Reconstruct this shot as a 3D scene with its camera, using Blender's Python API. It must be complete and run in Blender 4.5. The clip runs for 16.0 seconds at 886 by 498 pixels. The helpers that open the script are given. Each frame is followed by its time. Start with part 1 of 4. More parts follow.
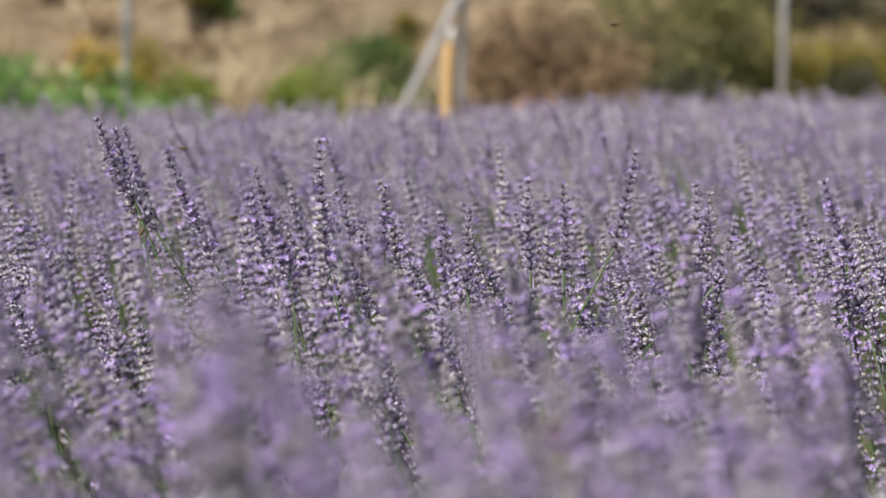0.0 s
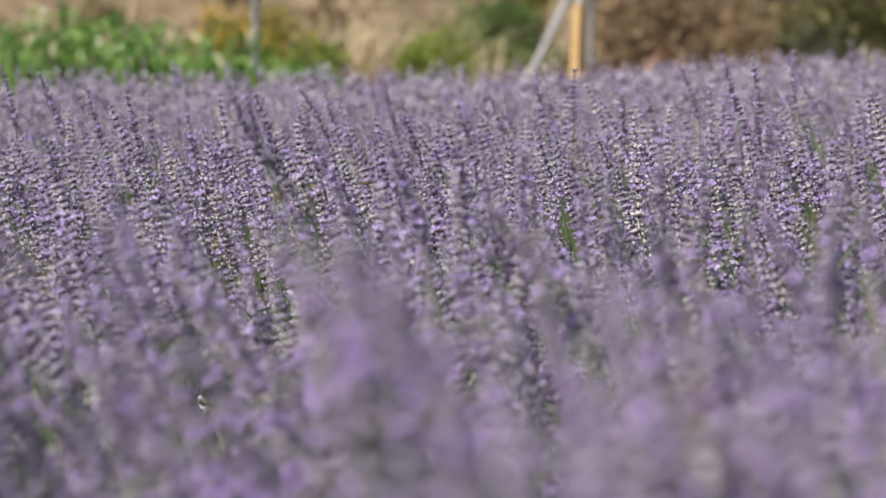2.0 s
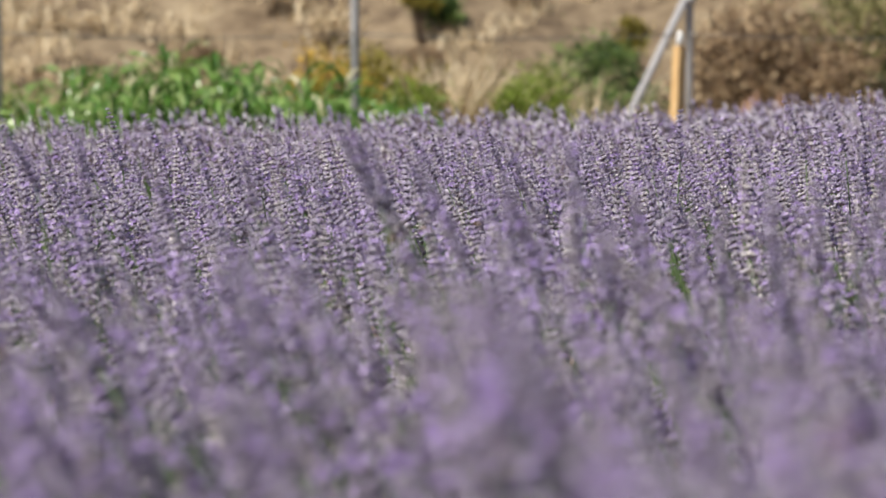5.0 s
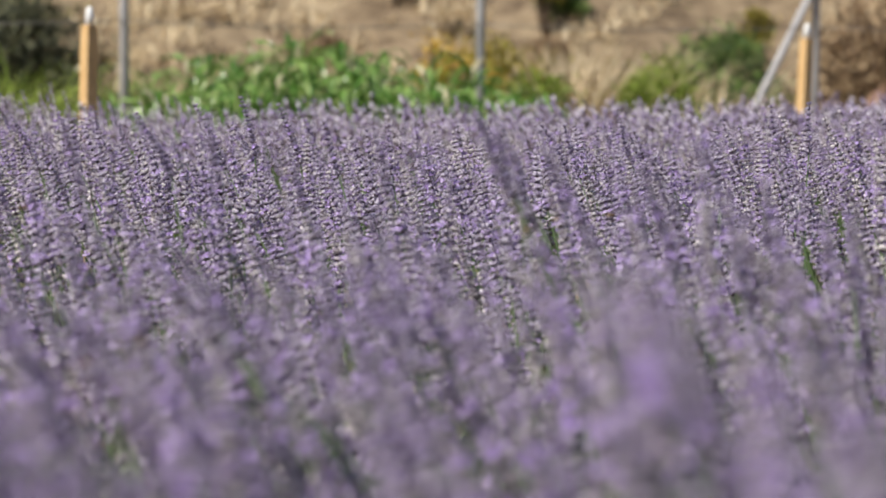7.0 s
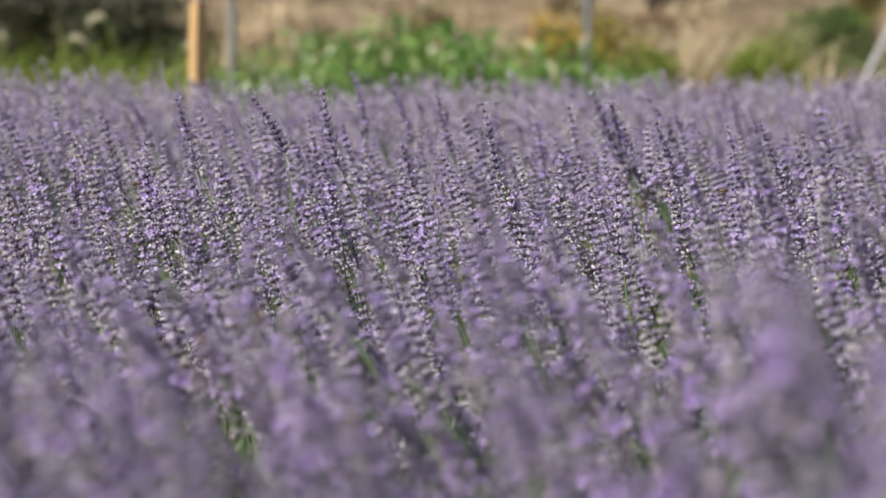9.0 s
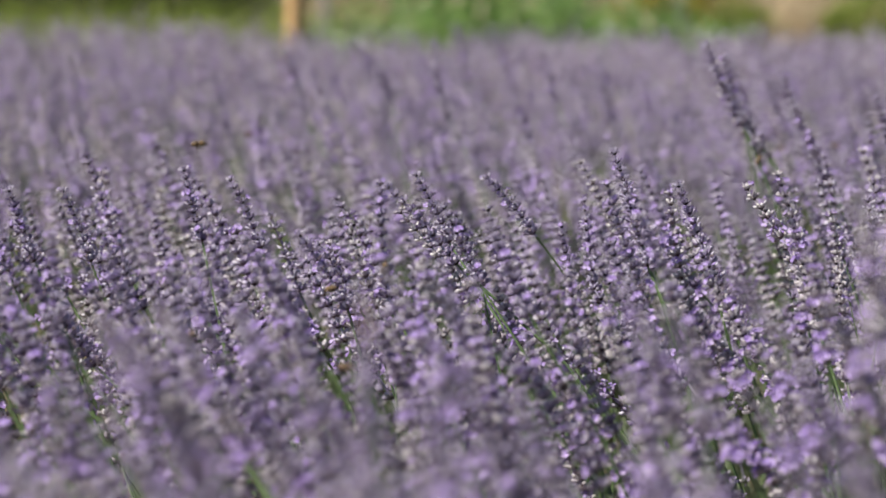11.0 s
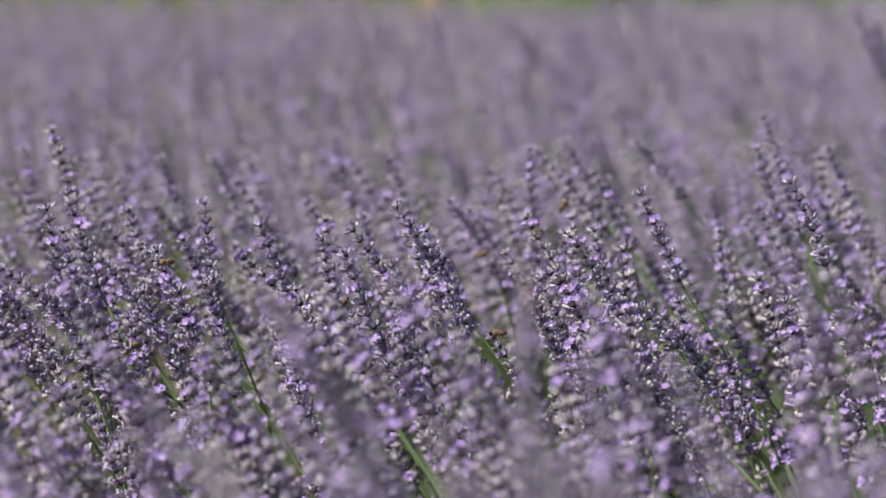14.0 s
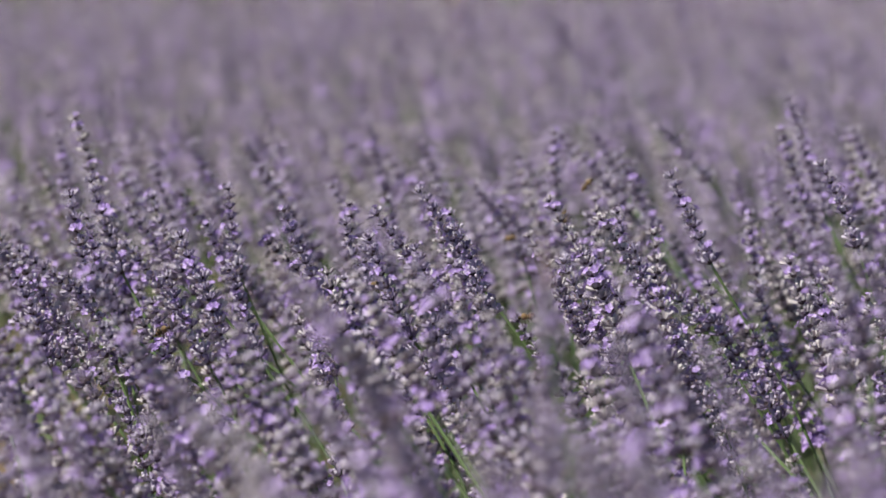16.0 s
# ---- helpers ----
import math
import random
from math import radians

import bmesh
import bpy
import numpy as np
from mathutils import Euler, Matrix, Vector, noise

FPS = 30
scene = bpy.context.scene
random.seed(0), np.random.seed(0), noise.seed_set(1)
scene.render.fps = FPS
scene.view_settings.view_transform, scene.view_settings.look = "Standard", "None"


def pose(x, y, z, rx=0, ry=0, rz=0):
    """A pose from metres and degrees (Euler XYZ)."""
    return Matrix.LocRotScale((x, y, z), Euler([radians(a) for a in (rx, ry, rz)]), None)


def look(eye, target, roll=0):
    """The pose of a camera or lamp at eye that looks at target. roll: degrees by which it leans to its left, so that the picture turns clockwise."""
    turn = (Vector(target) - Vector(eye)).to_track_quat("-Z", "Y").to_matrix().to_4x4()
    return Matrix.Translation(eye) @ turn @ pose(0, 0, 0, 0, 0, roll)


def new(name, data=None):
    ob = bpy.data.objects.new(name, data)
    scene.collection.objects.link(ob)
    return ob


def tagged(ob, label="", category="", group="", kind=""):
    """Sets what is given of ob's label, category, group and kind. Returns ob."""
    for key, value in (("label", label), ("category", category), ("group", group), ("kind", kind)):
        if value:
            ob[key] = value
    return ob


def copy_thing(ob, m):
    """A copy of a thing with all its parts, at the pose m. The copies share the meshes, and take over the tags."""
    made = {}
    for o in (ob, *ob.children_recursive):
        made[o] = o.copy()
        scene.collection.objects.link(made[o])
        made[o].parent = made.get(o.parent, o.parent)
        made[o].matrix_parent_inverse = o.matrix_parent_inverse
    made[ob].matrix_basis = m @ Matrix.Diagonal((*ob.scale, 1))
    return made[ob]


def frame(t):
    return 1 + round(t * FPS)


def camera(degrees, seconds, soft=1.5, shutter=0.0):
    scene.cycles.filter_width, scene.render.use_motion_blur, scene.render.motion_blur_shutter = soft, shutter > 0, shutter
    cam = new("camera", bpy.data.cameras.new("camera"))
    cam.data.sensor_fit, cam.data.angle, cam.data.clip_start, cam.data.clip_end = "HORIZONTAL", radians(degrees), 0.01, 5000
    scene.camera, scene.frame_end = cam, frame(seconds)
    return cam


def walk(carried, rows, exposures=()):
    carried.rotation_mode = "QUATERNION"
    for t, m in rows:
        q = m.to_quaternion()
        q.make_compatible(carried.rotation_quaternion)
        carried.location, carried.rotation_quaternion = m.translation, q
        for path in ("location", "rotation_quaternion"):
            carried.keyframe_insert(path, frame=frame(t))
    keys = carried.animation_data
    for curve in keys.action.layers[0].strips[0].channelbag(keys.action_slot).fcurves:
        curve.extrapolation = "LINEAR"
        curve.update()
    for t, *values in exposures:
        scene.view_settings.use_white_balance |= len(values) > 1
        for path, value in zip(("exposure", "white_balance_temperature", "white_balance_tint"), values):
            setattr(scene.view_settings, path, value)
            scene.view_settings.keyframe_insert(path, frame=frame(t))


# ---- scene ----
CAM_Z = 0.78
cam = camera(15.0, 16.0, soft=1.55)
# a long lens, wide open: shallow depth of field, focus pulled by hand to the focus mark
cam.data.dof.use_dof = True
cam.data.dof.aperture_fstop = 6.3
focus_mark = new("focus_mark")
cam.data.dof.focus_object = focus_mark
walk(cam, (
    (0, pose(-0.0211, 0, CAM_Z, 87.049, 0, -5.447) @ pose(0, 0, 0, 0, 0, 0.693)),
    (0.5, pose(-0.0209, 0, CAM_Z, 86.881, 0, -4.627) @ pose(0, 0, 0, 0, 0, 0.587)),
    (1, pose(-0.0227, 0, CAM_Z, 86.702, 0, -3.983) @ pose(0, 0, 0, 0, 0, 0.402)),
    (1.5, pose(-0.0258, 0, CAM_Z, 86.561, 0, -3.576) @ pose(0, 0, 0, 0, 0, 0.162)),
    (2, pose(-0.0270, 0, CAM_Z, 86.421, 0, -3.234) @ pose(0, 0, 0, 0, 0, -0.106)),
    (2.5, pose(-0.0301, 0, CAM_Z, 86.382, 0, -2.974) @ pose(0, 0, 0, 0, 0, -0.260)),
    (3, pose(-0.0332, 0, CAM_Z, 86.480, 0, -2.733) @ pose(0, 0, 0, 0, 0, -0.437)),
    (3.5, pose(-0.0351, 0, CAM_Z, 86.716, 0, -2.496) @ pose(0, 0, 0, 0, 0, -0.484)),
    (4, pose(-0.0373, 0, CAM_Z, 87.031, 0, -2.223) @ pose(0, 0, 0, 0, 0, -0.508)),
    (4.2, pose(-0.0388, 0, CAM_Z, 87.119, 0, -2.141) @ pose(0, 0, 0, 0, 0, -0.509)),
    (6.3, pose(-0.0586, 0, CAM_Z, 87.117, 0, -0.316) @ pose(0, 0, 0, 0, 0, 0.090)),
    (6.5, pose(-0.0597, 0, CAM_Z, 87.070, 0, -0.097) @ pose(0, 0, 0, 0, 0, 0.105)),
    (7, pose(-0.0614, 0, CAM_Z, 86.971, 0, 0.427) @ pose(0, 0, 0, 0, 0, 0.074)),
    (7.5, pose(-0.0626, 0, CAM_Z, 86.895, 0, 0.855) @ pose(0, 0, 0, 0, 0, 0.077)),
    (8, pose(-0.0642, 0, CAM_Z, 86.807, 0, 1.346) @ pose(0, 0, 0, 0, 0, 0.019)),
    (8.5, pose(-0.0663, 0, CAM_Z, 86.713, 0, 1.786) @ pose(0, 0, 0, 0, 0, -0.030)),
    (9, pose(-0.0703, 0, CAM_Z, 86.556, 0, 2.225) @ pose(0, 0, 0, 0, 0, -0.049)),
    (9.2, pose(-0.0729, 0, CAM_Z, 86.478, 0, 2.389) @ pose(0, 0, 0, 0, 0, -0.045)),
    (11.3, pose(-0.1075, 0, CAM_Z, 85.619, 0, 3.872) @ pose(0, 0, 0, 0, 0, 0.352)),
    (11.5, pose(-0.1098, 0, CAM_Z, 85.547, 0, 4.023) @ pose(0, 0, 0, 0, 0, 0.346)),
    (12, pose(-0.1136, 0, CAM_Z, 85.407, 0, 4.449) @ pose(0, 0, 0, 0, 0, 0.219)),
    (12.5, pose(-0.1145, 0, CAM_Z, 85.299, 0, 4.935) @ pose(0, 0, 0, 0, 0, 0.287)),
    (13, pose(-0.1151, 0, CAM_Z, 85.221, 0, 5.382) @ pose(0, 0, 0, 0, 0, 0.264)),
    (13.5, pose(-0.1155, 0, CAM_Z, 85.174, 0, 5.738) @ pose(0, 0, 0, 0, 0, 0.061)),
    (14, pose(-0.1131, 0, CAM_Z, 85.144, 0, 6.011) @ pose(0, 0, 0, 0, 0, -0.210)),
    (14.5, pose(-0.1110, 0, CAM_Z, 85.079, 0, 6.175) @ pose(0, 0, 0, 0, 0, -0.295)),
    (15, pose(-0.1106, 0, CAM_Z, 85.017, 0, 6.244) @ pose(0, 0, 0, 0, 0, -0.337)),
    (15.5, pose(-0.1123, 0, CAM_Z, 84.960, 0, 6.336) @ pose(0, 0, 0, 0, 0, -0.334)),
    (16, pose(-0.1122, 0, CAM_Z, 84.870, 0, 6.530) @ pose(0, 0, 0, 0, 0, -0.397)),
))

# ---------------------------------------------------------------- light
SUN_EL, SUN_AZ = 50, -130          # degrees; azimuth from the view's axis (+y), positive to the right


def make_light():
    world = bpy.data.worlds.new("sky")
    scene.world = world
    world.use_nodes = True
    nt = world.node_tree
    sky = nt.nodes.new("ShaderNodeTexSky")
    sky.sky_type = 'NISHITA'
    sky.sun_disc = False
    sky.sun_elevation = radians(SUN_EL)
    sky.sun_rotation = radians(SUN_AZ)
    bg = nt.nodes["Background"]
    bg.inputs["Strength"].default_value = 0.062
    nt.links.new(sky.outputs[0], bg.inputs["Color"])
    lamp = bpy.data.lights.new("sun", 'SUN')
    lamp.energy = 5.0
    lamp.angle = radians(0.5)
    lamp.color = (1.0, 0.94, 0.84)
    ob = new("sun", lamp)
    d = Vector((math.sin(radians(SUN_AZ)) * math.cos(radians(SUN_EL)),
                math.cos(radians(SUN_AZ)) * math.cos(radians(SUN_EL)), math.sin(radians(SUN_EL))))
    ob.matrix_world = look(d * 50, (0, 0, 0))


make_light()
scene.view_settings.exposure = 0.17

# ---------------------------------------------------------------- materials


def material(name, colors, rough=0.7, scale=30.0, island=0.0, obj_rand=0.0, bump=0.0, detail_scale=0.0,
             sheen=0.0, trans=0.0, metal=0.0, spec=0.4, stops=None):
    """Procedural surface: a ramp over two scales of noise, shifted per island and per object."""
    m = bpy.data.materials.new(name)
    m.use_nodes = True
    nt = m.node_tree
    N, L = nt.nodes, nt.links
    bsdf = N["Principled BSDF"]
    tc = N.new("ShaderNodeTexCoord")
    geo = N.new("ShaderNodeNewGeometry")
    oi = N.new("ShaderNodeObjectInfo")
    n1 = N.new("ShaderNodeTexNoise")
    n1.inputs["Scale"].default_value = scale
    n1.inputs["Detail"].default_value = 4
    L.new(tc.outputs["Object"], n1.inputs["Vector"])
    n2 = N.new("ShaderNodeTexNoise")
    n2.inputs["Scale"].default_value = detail_scale or scale * 9
    n2.inputs["Detail"].default_value = 3
    L.new(tc.outputs["Object"], n2.inputs["Vector"])

    def mathn(op, a, b):
        n = N.new("ShaderNodeMath")
        n.operation = op
        for i, v in enumerate((a, b)):
            if isinstance(v, (int, float)):
                n.inputs[i].default_value = v
            else:
                L.new(v, n.inputs[i])
        return n.outputs[0]

    v = mathn('ADD', mathn('MULTIPLY', n1.outputs["Fac"], 0.6), mathn('MULTIPLY', n2.outputs["Fac"], 0.4))
    if island:
        v = mathn('ADD', v, mathn('MULTIPLY', mathn('SUBTRACT', geo.outputs["Random Per Island"], 0.5), island))
    if obj_rand:
        v = mathn('ADD', v, mathn('MULTIPLY', mathn('SUBTRACT', oi.outputs["Random"], 0.5), obj_rand))
    ramp = N.new("ShaderNodeValToRGB")
    els = ramp.color_ramp.elements
    stops = stops or [0.25 + 0.5 * i / max(1, len(colors) - 1) for i in range(len(colors))]
    while len(els) < len(colors):
        els.new(0.5)
    for e, s, c in zip(els, stops, colors):
        e.position, e.color = s, (*c, 1)
    L.new(v, ramp.inputs[0])
    L.new(ramp.outputs[0], bsdf.inputs["Base Color"])
    bsdf.inputs["Roughness"].default_value = rough
    bsdf.inputs["Metallic"].default_value = metal
    bsdf.inputs["Specular IOR Level"].default_value = spec
    if sheen:
        bsdf.inputs["Sheen Weight"].default_value = sheen
    if bump:
        b = N.new("ShaderNodeBump")
        b.inputs["Strength"].default_value = 0.6
        b.inputs["Distance"].default_value = bump
        L.new(n2.outputs["Fac"], b.inputs["Height"])
        L.new(b.outputs[0], bsdf.inputs["Normal"])
    if trans:
        t = N.new("ShaderNodeBsdfTranslucent")
        L.new(ramp.outputs[0], t.inputs["Color"])
        mix = N.new("ShaderNodeMixShader")
        mix.inputs[0].default_value = trans
        L.new(bsdf.outputs[0], mix.inputs[1])
        L.new(t.outputs[0], mix.inputs[2])
        L.new(mix.outputs[0], N["Material Output"].inputs["Surface"])
    return m


CALYX = material("calyx", [(0.26, 0.205, 0.345), (0.475, 0.415, 0.585), (0.735, 0.68, 0.795)], 0.95, 24, island=0.5, detail_scale=400, trans=0.15, sheen=0.1, spec=0.04, stops=[0.29, 0.5, 0.68])
FADED = material("faded_calyx", [(0.345, 0.295, 0.35), (0.575, 0.525, 0.59), (0.84, 0.795, 0.80)], 0.95, 24, island=0.5, detail_scale=400, trans=0.15, sheen=0.1, spec=0.04, stops=[0.29, 0.5, 0.68])
# bract brown, deepened to hold the shade of whorl gaps and throats
BRACT_SHADE = material("bract_shade", [(0.06, 0.046, 0.056), (0.12, 0.092, 0.108), (0.21, 0.165, 0.185)], 0.9, 60, island=0.6, spec=0.1)
PETAL = material("petal", [(0.36, 0.24, 0.585), (0.50, 0.365, 0.745), (0.66, 0.525, 0.86)], 0.6, 80, island=0.6, trans=0.25)
STEM = material("stem", [(0.06, 0.11, 0.042), (0.115, 0.185, 0.075), (0.20, 0.275, 0.125)], 0.6, 25, island=0.5)
LAV_LEAF = material("lavender_leaf", [(0.07, 0.098, 0.052), (0.125, 0.16, 0.088), (0.21, 0.245, 0.155)], 0.7, 12, island=0.6)
SOIL = material("soil", [(0.12, 0.08, 0.05), (0.24, 0.17, 0.11), (0.36, 0.27, 0.18)], 0.95, 1.2, bump=0.03, detail_scale=14)
HILL = material("dry_hill", [(0.09, 0.06, 0.036), (0.22, 0.162, 0.102), (0.34, 0.265, 0.172)], 0.95, 2.2, bump=0.05, detail_scale=9, stops=[0.36, 0.5, 0.64])
DRY = material("dry_grass", [(0.42, 0.32, 0.19), (0.66, 0.53, 0.35), (0.82, 0.70, 0.50)], 0.8, 6, island=0.7, trans=0.2)
MAIZE = material("maize_leaf", [(0.04, 0.11, 0.015), (0.105, 0.24, 0.033), (0.31, 0.46, 0.14)], 0.28, 7, island=0.5, obj_rand=0.5, trans=0.3, spec=0.8)
SEED = material("seed_head", [(0.40, 0.36, 0.22), (0.60, 0.56, 0.38), (0.74, 0.70, 0.54)], 0.7, 40, island=0.6, trans=0.2)
MAIZE_STALK = material("maize_stalk", [(0.12, 0.20, 0.04), (0.22, 0.30, 0.09), (0.33, 0.38, 0.15)], 0.5, 14)
GREEN_LEAF = material("green_leaf", [(0.03, 0.055, 0.015), (0.085, 0.155, 0.04), (0.23, 0.34, 0.09)], 0.55, 4, island=0.8, trans=0.2)
LIME_LEAF = material("lime_leaf", [(0.15, 0.19, 0.035), (0.26, 0.37, 0.05), (0.42, 0.51, 0.12)], 0.6, 4, island=0.8, trans=0.45)
OLIVE_LEAF = material("olive_leaf", [(0.11, 0.115, 0.04), (0.26, 0.25, 0.095), (0.46, 0.43, 0.19)], 0.65, 4, island=0.8, trans=0.35)
GOLD_LEAF = material("gold_leaf", [(0.16, 0.135, 0.02), (0.32, 0.27, 0.045), (0.46, 0.39, 0.09)], 0.65, 4, island=0.8, trans=0.35)
BROWN_LEAF = material("brown_leaf", [(0.11, 0.07, 0.042), (0.29, 0.19, 0.11), (0.58, 0.43, 0.27)], 0.75, 4, island=0.8, trans=0.3)
DARK_LEAF = material("dark_leaf", [(0.028, 0.032, 0.018), (0.07, 0.078, 0.042), (0.165, 0.17, 0.10)], 0.6, 4, island=0.8, trans=0.15)
YELLOW = material("yellow_flower", [(0.42, 0.24, 0.03), (0.58, 0.37, 0.05), (0.72, 0.51, 0.12)], 0.6, 9, island=0.6, trans=0.2)
BARK = material("bark", [(0.08, 0.055, 0.035), (0.17, 0.12, 0.08), (0.27, 0.21, 0.15)], 0.9, 12, bump=0.004)
WOOD = material("post_wood", [(0.47, 0.28, 0.115), (0.63, 0.41, 0.19), (0.74, 0.53, 0.29)], 0.75, 5, bump=0.002, detail_scale=60)
WHITE = material("white_paint", [(0.62, 0.62, 0.62), (0.78, 0.78, 0.78), (0.84, 0.84, 0.83)], 0.5, 20)
STEEL = material("galvanised_steel", [(0.30, 0.29, 0.30), (0.40, 0.39, 0.40), (0.50, 0.49, 0.50)], 0.7, 14, metal=0.0)
RUST = material("rust_stone", [(0.12, 0.065, 0.042), (0.21, 0.12, 0.078), (0.31, 0.19, 0.125)], 0.9, 7, bump=0.006)
WIRE = material("weathered_wire", [(0.14, 0.13, 0.12), (0.20, 0.19, 0.18), (0.28, 0.27, 0.26)], 0.6, 20, metal=0.4)
DRIED = material("dried_calyx", [(0.30, 0.20, 0.15), (0.52, 0.39, 0.31), (0.68, 0.56, 0.48)], 0.9, 40, island=0.5, trans=0.15, spec=0.1)
BEE_DARK = material("bee_dark", [(0.02, 0.013, 0.008), (0.05, 0.03, 0.015), (0.10, 0.06, 0.03)], 0.5, 300)
BEE_GOLD = material("bee_gold", [(0.11, 0.062, 0.026), (0.20, 0.12, 0.05), (0.32, 0.21, 0.095)], 0.6, 300, sheen=0.4)
BEE_WING = material("bee_wing", [(0.10, 0.08, 0.055), (0.16, 0.13, 0.09), (0.22, 0.18, 0.13)], 0.6, 200, spec=0.1)
BEE_WING.node_tree.nodes["Principled BSDF"].inputs["Alpha"].default_value = 0.3

# ---------------------------------------------------------------- mesh helpers
RNG = np.random.default_rng(7)


def mesh_of(name, verts, tris, mats, index=None, smooth=False):
    """A triangle mesh out of arrays."""
    verts, tris = np.asarray(verts, np.float32), np.asarray(tris, np.int32)
    me = bpy.data.meshes.new(name)
    me.vertices.add(len(verts))
    me.vertices.foreach_set("co", verts.ravel())
    me.loops.add(tris.size)
    me.loops.foreach_set("vertex_index", tris.ravel())
    me.polygons.add(len(tris))
    me.polygons.foreach_set("loop_start", np.arange(0, tris.size, 3, dtype=np.int32))
    for m in mats:
        me.materials.append(m)
    if index is not None:
        me.polygons.foreach_set("material_index", np.asarray(index, np.int32))
    me.polygons.foreach_set("use_smooth", np.full(len(tris), smooth))
    me.update(calc_edges=True)
    return me


def part(name, data, parent, label="", m=None):
    """One mesh object under a thing or under a part."""
    ob = new(name, data)
    ob.parent = parent
    if m is not None:
        ob.matrix_basis = m
    return tagged(ob, label)


def from_bm(name, bm, mat, smooth=False):
    me = bpy.data.meshes.new(name)
    bmesh.ops.triangulate(bm, faces=bm.faces)
    bm.to_mesh(me)
    bm.free()
    me.materials.append(mat)
    me.polygons.foreach_set("use_smooth", np.full(len(me.polygons), smooth))
    return me


class Soup:
    """Collects triangles with a material index each."""

    def __init__(self):
        self.v, self.t, self.m, self.n = [], [], [], 0

    def add(self, v, t, m=0):
        v, t = np.asarray(v, float), np.asarray(t, int)
        self.v.append(v)
        self.t.append(t + self.n)
        self.m.append(np.full(len(t), m))
        self.n += len(v)

    def arrays(self):
        return np.concatenate(self.v), np.concatenate(self.t), np.concatenate(self.m)

    def mesh(self, name, mats, smooth=False):
        v, t, m = self.arrays()
        return mesh_of(name, v, t, mats, m, smooth)


def tube(points, radii, sides=5, cap=True):
    """A tapered tube along points."""
    points = np.asarray(points, float)
    out, n = [], len(points)
    for i in range(n):
        d = points[min(i + 1, n - 1)] - points[max(i - 1, 0)]
        d = d / (np.linalg.norm(d) + 1e-12)
        a = np.cross(d, (0.31, 0.95, 0.11) if abs(d[1]) < 0.9 else (1, 0, 0))
        a /= np.linalg.norm(a)
        b = np.cross(d, a)
        for k in range(sides):
            w = 2 * math.pi * k / sides
            out.append(points[i] + radii[i] * (math.cos(w) * a + math.sin(w) * b))
    tris = []
    for i in range(n - 1):
        for k in range(sides):
            p, q = i * sides + k, i * sides + (k + 1) % sides
            tris += [(p, q, q + sides), (p, q + sides, p + sides)]
    if cap:
        for k in range(1, sides - 1):
            tris.append(((n - 1) * sides, (n - 1) * sides + k, (n - 1) * sides + k + 1))
            tris.append((0, k + 1, k))
    return np.array(out), np.array(tris)


def frames_for(d):
    d = np.asarray(d, float) / np.linalg.norm(d)
    a = np.cross(d, (0, 0, 1) if abs(d[2]) < 0.95 else (1, 0, 0))
    a /= np.linalg.norm(a)
    return d, a, np.cross(d, a)


def bearing(deg, dist):
    """Ground point at a bearing from the view's zero axis (positive to the right), at a distance."""
    return dist * math.tan(radians(deg)), dist


# ---------------------------------------------------------------- lavender flower heads


def calyx(soup, base, d, length, lod, mat=0):
    """A plump tube on a pointed foot; the finest are four-sided, closed as a bud or open on a throat with its shade
    coloured in.
    """
    d, a, b = frames_for(d)
    turn = RNG.uniform(0, 6.28)
    sides, rings = (4, ((0.34, 0.145), (0.90, 0.200))) if lod == 0 else (3, ((0.62, 0.27 if lod == 1 else 0.34),))
    vs = [base]
    for s, r in rings:
        for k in range(sides):
            w = turn + 2 * math.pi * k / sides
            vs.append(base + d * s * length + (math.cos(w) * a + math.sin(w) * b) * r * length)
    ts = [(0, 1 + (k + 1) % sides, 1 + k) for k in range(sides)]
    if lod == 0:
        for k in range(sides):
            p, q = 1 + k, 1 + (k + 1) % sides
            ts += [(p, q, q + sides), (p, q + sides, p + sides)]
    end = len(vs)
    first = end - sides
    lid = [(first + k, first + (k + 1) % sides, end) for k in range(sides)]
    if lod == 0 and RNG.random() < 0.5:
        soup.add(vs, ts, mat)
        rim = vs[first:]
        # the recessed throat gets the dark bract colour in place of its shade
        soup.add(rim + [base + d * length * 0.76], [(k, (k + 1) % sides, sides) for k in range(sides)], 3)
    else:
        soup.add(vs + [base + d * length * 1.02], ts + lid, mat)


def corolla(soup, base, d, size, petals):
    d, a, b = frames_for(d)
    turn = RNG.uniform(0, 6.28)
    for k in range(petals):
        w = turn + 2 * math.pi * k / petals
        e = math.cos(w) * a + math.sin(w) * b
        s = -math.sin(w) * a + math.cos(w) * b
        tip = size * RNG.uniform(0.8, 1.15)
        vs = [base, base + e * tip * 0.62 + s * tip * 0.42 + d * tip * 0.45,
              base + e * tip + d * tip * 0.30, base + e * tip * 0.62 - s * tip * 0.42 + d * tip * 0.45]
        soup.add(vs, [(0, 1, 2), (0, 2, 3)], 1)


